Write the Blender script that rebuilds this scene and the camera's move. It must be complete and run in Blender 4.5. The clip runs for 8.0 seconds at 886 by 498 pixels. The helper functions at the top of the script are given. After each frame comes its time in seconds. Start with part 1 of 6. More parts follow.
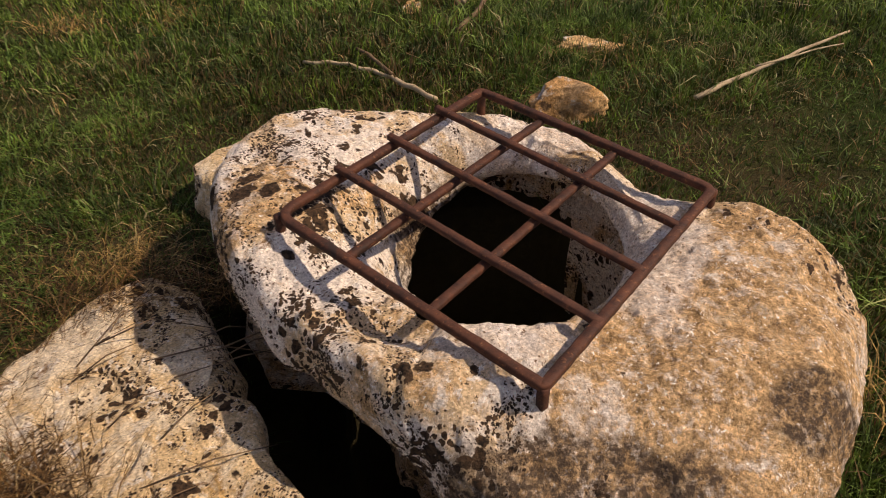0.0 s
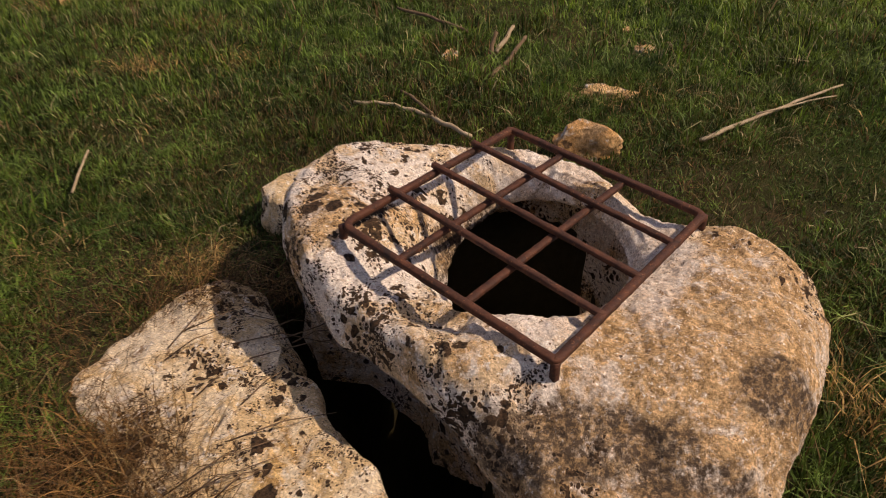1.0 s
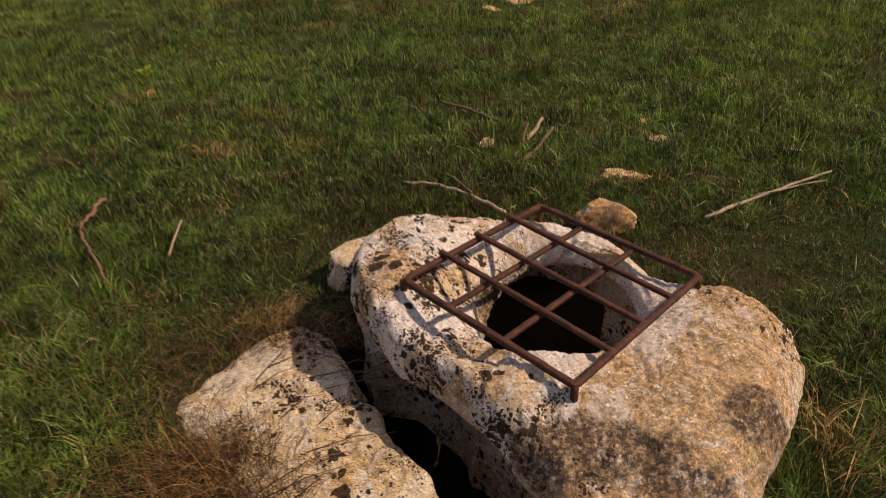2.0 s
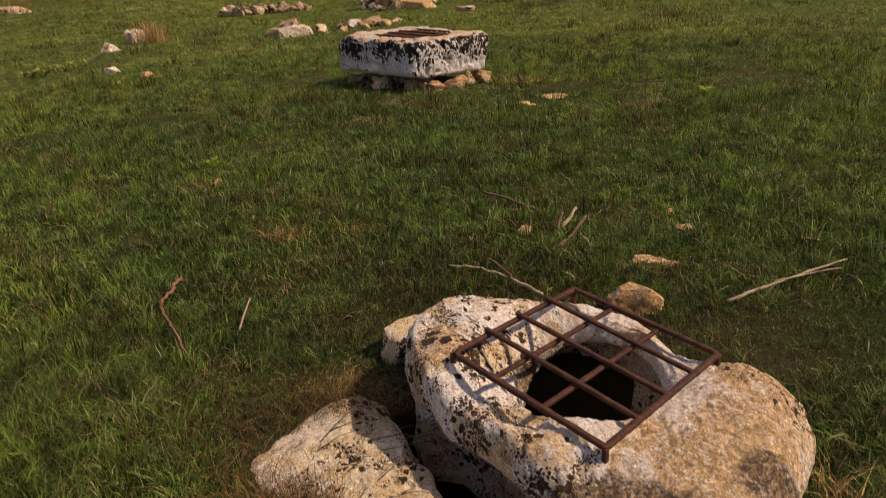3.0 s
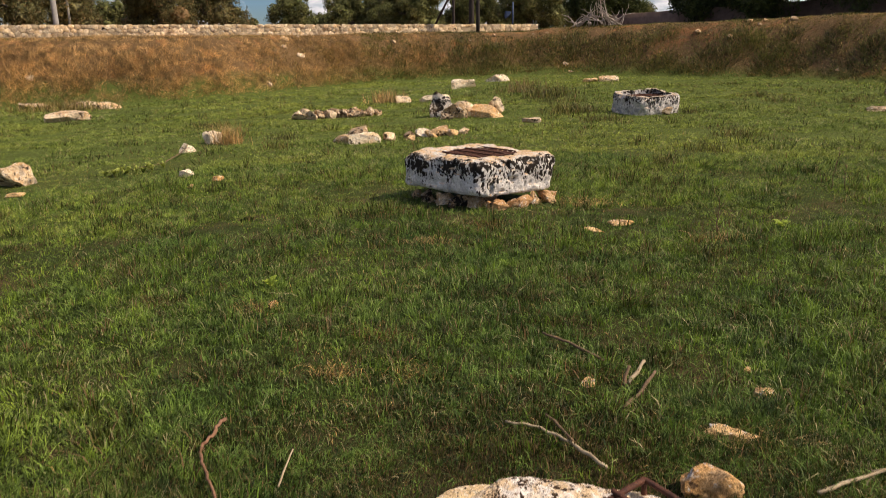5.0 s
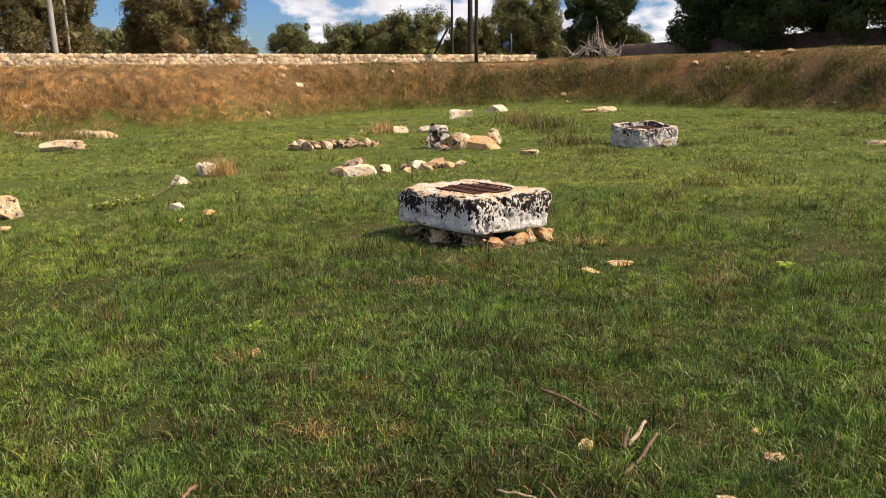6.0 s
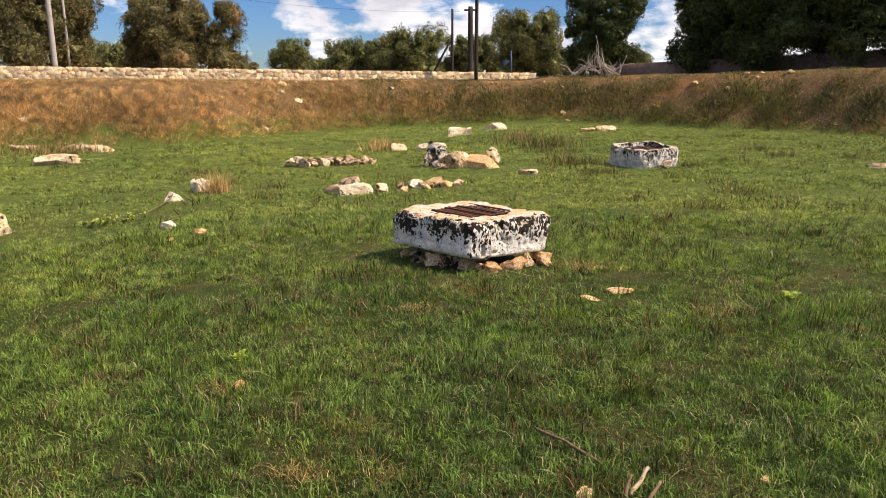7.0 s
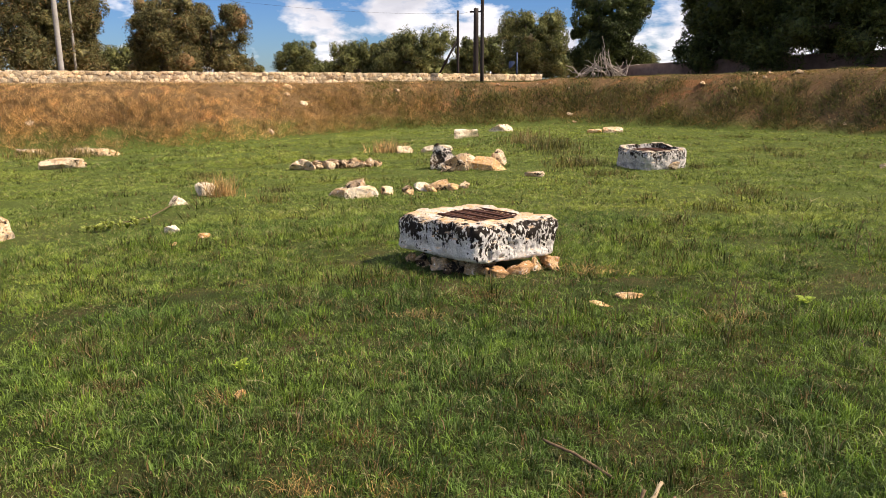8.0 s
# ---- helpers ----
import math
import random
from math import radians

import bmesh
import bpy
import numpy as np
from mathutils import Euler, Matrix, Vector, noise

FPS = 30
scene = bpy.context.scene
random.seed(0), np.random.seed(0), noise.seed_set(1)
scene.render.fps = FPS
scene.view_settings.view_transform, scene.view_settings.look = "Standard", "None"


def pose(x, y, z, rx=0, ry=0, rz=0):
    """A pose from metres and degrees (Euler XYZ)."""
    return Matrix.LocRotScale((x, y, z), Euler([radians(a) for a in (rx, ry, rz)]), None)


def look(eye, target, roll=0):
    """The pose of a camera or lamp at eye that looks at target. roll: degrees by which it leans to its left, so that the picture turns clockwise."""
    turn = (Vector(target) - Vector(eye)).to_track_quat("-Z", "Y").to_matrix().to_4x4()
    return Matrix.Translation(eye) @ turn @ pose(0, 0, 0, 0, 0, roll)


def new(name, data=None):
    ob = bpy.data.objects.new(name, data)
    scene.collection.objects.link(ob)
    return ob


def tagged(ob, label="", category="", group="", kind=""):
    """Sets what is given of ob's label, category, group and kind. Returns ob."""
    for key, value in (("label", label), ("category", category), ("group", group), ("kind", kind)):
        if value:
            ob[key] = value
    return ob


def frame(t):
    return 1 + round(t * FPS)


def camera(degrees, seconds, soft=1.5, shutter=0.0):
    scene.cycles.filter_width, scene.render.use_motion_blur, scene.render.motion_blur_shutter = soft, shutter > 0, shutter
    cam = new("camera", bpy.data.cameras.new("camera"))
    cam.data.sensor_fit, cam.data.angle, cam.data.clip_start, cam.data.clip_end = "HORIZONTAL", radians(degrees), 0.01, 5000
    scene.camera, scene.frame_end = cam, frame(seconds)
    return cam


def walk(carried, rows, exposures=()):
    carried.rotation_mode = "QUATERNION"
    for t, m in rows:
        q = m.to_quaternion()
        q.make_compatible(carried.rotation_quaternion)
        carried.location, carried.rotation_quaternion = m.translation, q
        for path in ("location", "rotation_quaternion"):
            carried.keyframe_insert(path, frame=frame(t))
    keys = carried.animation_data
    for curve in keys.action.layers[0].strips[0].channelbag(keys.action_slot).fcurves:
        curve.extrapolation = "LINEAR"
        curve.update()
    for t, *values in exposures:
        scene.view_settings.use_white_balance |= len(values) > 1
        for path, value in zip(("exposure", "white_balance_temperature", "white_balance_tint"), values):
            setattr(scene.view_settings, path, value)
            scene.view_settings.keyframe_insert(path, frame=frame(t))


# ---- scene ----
cam = camera(62.0, 8.0, soft=0.9, shutter=0.5)
PATH = [
    (0, (0.0741, 0.0570, 1.0417), (0.0065, 1.6040, -0.2239), -1.22),
    (0.5, (0.0700, -0.0550, 1.0966), (-0.0313, 1.5180, -0.1347), -1.25),
    (1, (0.0656, -0.2070, 1.1646), (-0.0707, 1.4030, -0.0144), -0.98),
    (1.5, (0.0610, -0.3710, 1.2465), (-0.1110, 1.2920, 0.1478), -1.13),
    (3, (0.0565, -0.8240, 1.4684), (-0.2634, 0.9800, 0.6658), -2.17),
    (3.5, (0.0465, -0.8320, 1.5212), (-0.3098, 0.9930, 0.7849), -2.19),
    (4, (0.0256, -0.7790, 1.5668), (-0.3920, 1.0580, 0.8933), -1.71),
    (4.5, (0.0108, -0.6920, 1.6055), (-0.4519, 1.1520, 0.9861), -1.23),
    (5, (0.0059, -0.5820, 1.6485), (-0.4779, 1.2750, 1.0866), -0.84),
    (6.5, (-0.0115, -0.2420, 1.7211), (-0.4952, 1.6410, 1.2523), -0.46),
    (7, (-0.0248, -0.1490, 1.7349), (-0.5079, 1.7390, 1.2841), 0.04),
    (7.5, (-0.0399, -0.0810, 1.7395), (-0.5290, 1.8060, 1.2916), 0.04),
    (8, (-0.0478, -0.0410, 1.7344), (-0.5480, 1.8440, 1.2883), -0.26),
]
EXPOSURES = [(0.0, -0.24, 7300, 21), (1.5, -0.42, 7400, 24), (3.0, -0.46, 7400, 24), (4.5, -0.16, 7000, 18), (5.0, 0.08, 6850, 15), (6.5, 0.55, 6700, 14), (8.0, 0.58, 6700, 14)]
walk(cam, [(t, look(eye, target, roll)) for t, eye, target, roll in PATH], EXPOSURES)

# ---- sky and sun ----
SUN_ELEVATION, SUN_AZIMUTH = 47.0, 88.0  # degrees; azimuth clockwise from +y
world = bpy.data.worlds.new("sky_world")
scene.world = world
world.use_nodes = True
wt = world.node_tree
wt.nodes.clear()
w_out = wt.nodes.new("ShaderNodeOutputWorld")
w_bg = wt.nodes.new("ShaderNodeBackground")
w_sky = wt.nodes.new("ShaderNodeTexSky")
w_sky.sky_type = "NISHITA"
w_sky.sun_disc = False
w_sky.sun_elevation = radians(SUN_ELEVATION)
w_sky.sun_rotation = radians(SUN_AZIMUTH)
w_sky.air_density, w_sky.dust_density, w_sky.ozone_density = 1.0, 0.2, 2.0
w_bg.inputs["Strength"].default_value = 0.040
# broken cumulus: two scales of noise over the sky's directions, flattened towards the horizon
w_co = wt.nodes.new("ShaderNodeTexCoord")
w_map = wt.nodes.new("ShaderNodeMapping")
w_map.inputs["Scale"].default_value = (1.0, 1.0, 2.2)
w_map.inputs["Rotation"].default_value = (0, 0, radians(44.0))
w_map.inputs["Location"].default_value = (0.35, 0.1, 0.06)
w_n = wt.nodes.new("ShaderNodeTexNoise")
w_n.inputs["Scale"].default_value = 6.5
w_n.inputs["Detail"].default_value = 9.0
w_n.inputs["Roughness"].default_value = 0.56
w_r = wt.nodes.new("ShaderNodeValToRGB")
w_r.color_ramp.elements[0].position, w_r.color_ramp.elements[0].color = 0.485, (0, 0, 0, 1)
w_r.color_ramp.elements[1].position, w_r.color_ramp.elements[1].color = 0.565, (1, 1, 1, 1)
w_n2 = wt.nodes.new("ShaderNodeTexNoise")
w_n2.inputs["Scale"].default_value = 9.0
w_n2.inputs["Detail"].default_value = 6.0
w_r2 = wt.nodes.new("ShaderNodeValToRGB")
w_r2.color_ramp.elements[0].position, w_r2.color_ramp.elements[0].color = 0.35, (12, 12.3, 13.6, 1)
w_r2.color_ramp.elements[1].position, w_r2.color_ramp.elements[1].color = 0.6, (20, 20, 20.4, 1)
w_mix = wt.nodes.new("ShaderNodeMix")
w_mix.data_type = "RGBA"
wt.links.new(w_co.outputs["Generated"], w_map.inputs["Vector"])
wt.links.new(w_map.outputs["Vector"], w_n.inputs["Vector"])
wt.links.new(w_map.outputs["Vector"], w_n2.inputs["Vector"])
wt.links.new(w_n.outputs["Fac"], w_r.inputs["Fac"])
wt.links.new(w_n2.outputs["Fac"], w_r2.inputs["Fac"])
wt.links.new(w_r.outputs["Color"], w_mix.inputs["Factor"])
w_hs = wt.nodes.new("ShaderNodeHueSaturation")
w_hs.inputs["Saturation"].default_value = 1.25
w_hs.inputs["Value"].default_value = 1.35
wt.links.new(w_sky.outputs["Color"], w_hs.inputs["Color"])
w_tint = wt.nodes.new("ShaderNodeMix")
w_tint.data_type, w_tint.blend_type = "RGBA", "MULTIPLY"
w_tint.inputs["Factor"].default_value = 1.0
w_tint.inputs["B"].default_value = (0.58, 0.84, 1.35, 1)
wt.links.new(w_hs.outputs["Color"], w_tint.inputs["A"])
wt.links.new(w_tint.outputs["Result"], w_mix.inputs["A"])
wt.links.new(w_r2.outputs["Color"], w_mix.inputs["B"])
wt.links.new(w_mix.outputs["Result"], w_bg.inputs["Color"])
wt.links.new(w_bg.outputs["Background"], w_out.inputs["Surface"])

sun_data = bpy.data.lights.new("sun", "SUN")
sun_data.energy, sun_data.angle, sun_data.color = 5.0, radians(0.53), (1.0, 0.87, 0.70)
sun = new("sun", sun_data)
_el, _az = radians(SUN_ELEVATION), radians(SUN_AZIMUTH)
SUN_DIR = Vector((math.sin(_az) * math.cos(_el), math.cos(_az) * math.cos(_el), math.sin(_el)))
sun.matrix_world = look(SUN_DIR * 30, (0, 0, 0))


# ---- noise in numpy, for the ground and the stones ----
def _hash(i, j, k):
    h = (i * 374761393 + j * 668265263 + k * 2147483647 + 974711) & 0x7FFFFFFF
    h = ((h ^ (h >> 13)) * 1274126177) & 0x7FFFFFFF
    h = ((h ^ (h >> 16)) * 668265263) & 0x7FFFFFFF
    return (h ^ (h >> 15)) % 65536 / 32767.5 - 1.0


def vnoise(x, y, z=0.0):
    """Value noise, -1 to 1."""
    x, y, z = np.broadcast_arrays(np.asarray(x, float), np.asarray(y, float), np.asarray(z, float))
    i, j, k = (np.floor(a).astype(np.int64) for a in (x, y, z))
    u, v, w = x - i, y - j, z - k
    u, v, w = (a * a * (3 - 2 * a) for a in (u, v, w))
    out = 0
    for a in (0, 1):
        for b in (0, 1):
            for c in (0, 1):
                out = out + _hash(i + a, j + b, k + c) * (u if a else 1 - u) * (v if b else 1 - v) * (w if c else 1 - w)
    return out


def fnoise(x, y, z=0.0, octaves=4, gain=0.5):
    total, amp = 0, 1.0
    for o in range(octaves):
        s = 2.03 ** o
        total = total + amp * vnoise(x * s + 7.1 * o, y * s - 3.7 * o, z * s + 1.9 * o)
        amp *= gain
    return total


def smooth(a, b, x):
    t = np.clip((x - a) / (b - a), 0, 1)
    return t * t * (3 - 2 * t)


# ---- the lie of the land ----
BANK_ANGLES = [-180, -95, -70, -46, -35, -25, -16, -8.2, -6.4, 0, 16, 30, 60, 100, 180]
BANK_FOOT = [30, 29, 27, 25.5, 23.6, 27.2, 30.2, 30.3, 30.0, 28.9, 23.4, 20.0, 19, 22, 30]
BANK_CREST = [0, 0.2, 1.4, 1.66, 1.67, 1.60, 1.66, 1.66, 1.82, 1.88, 2.08, 2.2, 1.6, 0.2, 0]
BANK_WIDTH = 4.0
HOLE = (0.165, 1.19)


def seg_dist(x, y, ax, ay, bx, by):
    t = np.clip(((x - ax) * (bx - ax) + (y - ay) * (by - ay)) / ((bx - ax) ** 2 + (by - ay) ** 2), 0, 1)
    return np.hypot(x - ax - t * (bx - ax), y - ay - t * (by - ay))


def bank_share(x, y):
    """0 on the meadow, 1 on the crest of the bank."""
    x, y = np.asarray(x, float), np.asarray(y, float)
    a, r = np.degrees(np.arctan2(x, y)), np.hypot(x, y)
    foot = np.interp(a, BANK_ANGLES, BANK_FOOT) + 0.45 * vnoise(a * 0.2, 3.3) + 0.10 * vnoise(a * 0.9, 8.3)
    return smooth(0, BANK_WIDTH, r - foot)


def land(x, y):
    """Height of the ground."""
    x, y = np.asarray(x, float), np.asarray(y, float)
    a = np.degrees(np.arctan2(x, y))
    s = bank_share(x, y)
    z = 0.02 * np.clip(x, -30, 20) * (1 - s) + np.interp(a, BANK_ANGLES, BANK_CREST) * s
    z = z + 0.010 * fnoise(x * 1.3, y * 1.3, 0.5, 3) + (0.012 + 0.10 * s * (1.2 - s)) * vnoise(x * 0.45, y * 0.45, 4.0) + 0.30 * s * (1 - s) * vnoise(x * 0.85, y * 0.85, 7.0)
    # the worn hollow in which the stones of the well lie
    z = z - 0.09 * np.exp(-(((x + 0.35) / 1.5) ** 2 + ((y - 1.35) / 1.3) ** 2))
    # the dug gap between the two stones, and the shaft under the wellhead
    gap = seg_dist(x, y, -0.42, 1.24, 0.0, 0.60)
    z = z - 0.60 * (1 - smooth(0.08, 0.25, gap))
    z = z - 0.10 * (1 - smooth(0.10, 0.30, seg_dist(x, y, -0.02, 0.62, 0.18, 0.20)))
    z = z - 1.9 * (1 - smooth(0.31, 0.36, np.hypot(x - HOLE[0], y - HOLE[1])))
    return z


def land1(x, y):
    return float(land(x, y))


# ---- material tools ----
class Nodes:
    def __init__(self, name):
        self.mat = bpy.data.materials.new(name)
        self.mat.use_nodes = True
        self.tree = self.mat.node_tree
        self.tree.nodes.clear()
        self.out = self.add("ShaderNodeOutputMaterial")
        self.bsdf = self.add("ShaderNodeBsdfPrincipled")
        self.link(self.bsdf.outputs["BSDF"], self.out.inputs["Surface"])

    def add(self, kind):
        return self.tree.nodes.new(kind)

    def link(self, a, b):
        self.tree.links.new(a, b)

    def coords(self, which="Object", shift=True):
        co = self.add("ShaderNodeTexCoord").outputs[which]
        if not shift:
            return co
        info = self.add("ShaderNodeObjectInfo")
        scale = self.add("ShaderNodeVectorMath")
        scale.operation = "SCALE"
        scale.inputs[0].default_value = (17.0, 9.0, 13.0)
        self.link(info.outputs["Random"], scale.inputs["Scale"])
        plus = self.add("ShaderNodeVectorMath")
        self.link(co, plus.inputs[0])
        self.link(scale.outputs[0], plus.inputs[1])
        return plus.outputs[0]

    def noise(self, co, scale, detail=5.0, rough=0.55, distortion=0.0):
        n = self.add("ShaderNodeTexNoise")
        n.inputs["Scale"].default_value = scale
        n.inputs["Detail"].default_value = detail
        n.inputs["Roughness"].default_value = rough
        n.inputs["Distortion"].default_value = distortion
        self.link(co, n.inputs["Vector"])
        return n.outputs["Fac"]

    def ramp(self, fac, a, b, ca=(0, 0, 0), cb=(1, 1, 1)):
        n = self.add("ShaderNodeValToRGB")
        e = n.color_ramp.elements
        e[0].position, e[0].color = a, (*ca, 1)
        e[1].position, e[1].color = b, (*cb, 1)
        self.link(fac, n.inputs["Fac"])
        return n.outputs["Color"]

    def mix(self, fac, a, b, mode="MIX"):
        n = self.add("ShaderNodeMix")
        n.data_type = "RGBA"
        n.blend_type = mode
        for value, socket in ((fac, n.inputs["Factor"]), (a, n.inputs["A"]), (b, n.inputs["B"])):
            if isinstance(value, (int, float)):
                socket.default_value = value
            elif isinstance(value, tuple):
                socket.default_value = (*value, 1)
            else:
                self.link(value, socket)
        return n.outputs["Result"]

    def math(self, op, a, b=0.0):
        n = self.add("ShaderNodeMath")
        n.operation = op
        for value, socket in ((a, n.inputs[0]), (b, n.inputs[1])):
            if isinstance(value, (int, float)):
                socket.default_value = value
            else:
                self.link(value, socket)
        return n.outputs[0]

    def warp(self, co, scale, amount):
        """Coordinates shaken by noise."""
        t = self.add("ShaderNodeTexNoise")
        t.inputs["Scale"].default_value = scale
        t.inputs["Detail"].default_value = 3.0
        self.link(co, t.inputs["Vector"])
        off = self.add("ShaderNodeVectorMath")
        off.operation = "MULTIPLY_ADD"
        off.inputs[1].default_value = (amount, amount, amount)
        self.link(t.outputs["Color"], off.inputs[0])
        self.link(co, off.inputs[2])
        return off.outputs[0]

    def spots(self, co, scale, limit):
        """1 inside spots whose size differs from cell to cell; limit: how far they spread."""
        v = self.add("ShaderNodeTexVoronoi")
        v.inputs["Scale"].default_value = scale
        self.link(co, v.inputs["Vector"])
        sep = self.add("ShaderNodeSeparateColor")
        self.link(v.outputs["Color"], sep.inputs[0])
        size = self.math("MULTIPLY", limit, self.math("ADD", 0.15, self.math("MULTIPLY", sep.outputs[0], 1.5)))
        return self.ramp(self.math("SUBTRACT", size, v.outputs["Distance"]), 0.0, 0.07)

    def bump(self, height, strength=0.5, distance=0.02):
        n = self.add("ShaderNodeBump")
        n.inputs["Strength"].default_value = strength
        n.inputs["Distance"].default_value = distance
        self.link(height, n.inputs["Height"])
        self.link(n.outputs["Normal"], self.bsdf.inputs["Normal"])

    def finish(self, colour, rough=0.9, metal=0.0, specular=0.3):
        if isinstance(colour, tuple):
            self.bsdf.inputs["Base Color"].default_value = (*colour, 1)
        else:
            self.link(colour, self.bsdf.inputs["Base Color"])
        if isinstance(rough, (int, float)):
            self.bsdf.inputs["Roughness"].default_value = rough
        else:
            self.link(rough, self.bsdf.inputs["Roughness"])
        self.bsdf.inputs["Metallic"].default_value = metal
        self.bsdf.inputs["Specular IOR Level"].default_value = specular
        return self.mat


def limestone(name, pale, ochre, grey, lichen=0.5, blotch=0.0, spot=38.0, ochre_share=0.5, fine=1.0, brown=0.3, crust_dark=0.0, vary=0.0):
    """Weathered limestone: pale and ochre fields, grey crust, black lichen in spots and blotches."""
    n = Nodes(name)
    co = n.coords()
    big = n.noise(co, 3.2, 4, 0.6, 0.4)
    base = n.mix(n.ramp(big, 0.56 - 0.22 * ochre_share, 0.72 - 0.22 * ochre_share), pale, ochre)
    crust = n.noise(co, 9.0, 8, 0.68, 0.6)
    base = n.mix(n.ramp(crust, 0.52, 0.62), base, grey)
    grain = n.noise(co, 120 * fine, 5, 0.75)
    base = n.mix(0.6, base, n.ramp(grain, 0.36, 0.62, (0.52, 0.47, 0.40), (1.55, 1.52, 1.46)), "MULTIPLY")
    bright = n.noise(co, 24.0, 7, 0.65, 0.3)
    base = n.mix(n.ramp(bright, 0.56, 0.64), base, (0.80, 0.77, 0.70))
    # lichen: torn spots of many sizes, gathered in patches
    torn = n.warp(n.warp(co, 14.0, 0.04), 70.0, 0.016)
    patch = n.noise(co, 5.5, 5, 0.65, 0.5)
    spots = n.spots(torn, spot, n.math("MULTIPLY", n.math("SUBTRACT", patch, 0.58 - 0.22 * lichen), 3.4))
    spots2 = n.spots(torn, spot * 0.42, n.math("MULTIPLY", n.math("SUBTRACT", n.noise(co, 7.7, 4, 0.6), 0.60 - 0.15 * lichen), 3.2))
    dark = n.mix(n.ramp(n.noise(co, 70, 4, 0.7), 0.35, 0.65), (0.018, 0.013, 0.010), (0.110, 0.072, 0.040))
    base = n.mix(spots, base, dark)
    base = n.mix(spots2, base, dark)
    if blotch:
        b = n.noise(co, 6.5, 10, 0.76, 0.3)
        base = n.mix(n.ramp(b, 0.60 - 0.16 * blotch, 0.63 - 0.16 * blotch), base, n.mix(n.noise(co, 40, 3), (0.006, 0.005, 0.004), (0.035, 0.028, 0.022)))
    # brown weather stain, broken up into grains
    stain = n.math("ADD", n.noise(co, 3.8, 6, 0.66, 0.4), n.math("MULTIPLY", n.math("SUBTRACT", n.noise(co, 75.0, 5, 0.75), 0.5), 0.55))
    base = n.mix(n.ramp(stain, 0.50, 0.58, (0, 0, 0), (brown, brown, brown)), base, (0.27, 0.165, 0.080))
    if crust_dark:
        moss = n.math("ADD", n.noise(co, 4.9, 5, 0.62, 0.8), n.math("MULTIPLY", n.math("SUBTRACT", n.noise(co, 52.0, 6, 0.75), 0.5), 0.45))
        base = n.mix(n.ramp(moss, 0.56, 0.64, (0, 0, 0), (crust_dark, crust_dark, crust_dark)), base, (0.105, 0.085, 0.062))
    # rain-washed mottling at a finger's width, light and brown
    mottle = n.noise(co, 42.0, 6, 0.7, 0.8)
    base = n.mix(0.65, base, n.ramp(mottle, 0.36, 0.58, (0.50, 0.40, 0.30), (1.45, 1.43, 1.40)), "MULTIPLY")
    relief = n.math("ADD", n.math("MULTIPLY", n.noise(co, 26, 9, 0.72), 1.0), n.math("MULTIPLY", grain, 0.35))
    relief = n.math("SUBTRACT", relief, n.math("MULTIPLY", spots, 0.06))
    tone = n.math("ADD", n.add("ShaderNodeObjectInfo").outputs["Random"], n.add("ShaderNodeNewGeometry").outputs["Random Per Island"])
    tone = n.ramp(n.math("FRACT", tone), 0.0, 1.0, (1 - vary, 1 - vary, 1 - vary), (1 + 0.6 * vary, 1 + 0.55 * vary, 1 + 0.45 * vary))
    base = n.mix(1.0, base, tone, "MULTIPLY")
    n.bump(relief, 1.0, 0.028)
    return n.finish(base, 0.92, 0.0, 0.2)


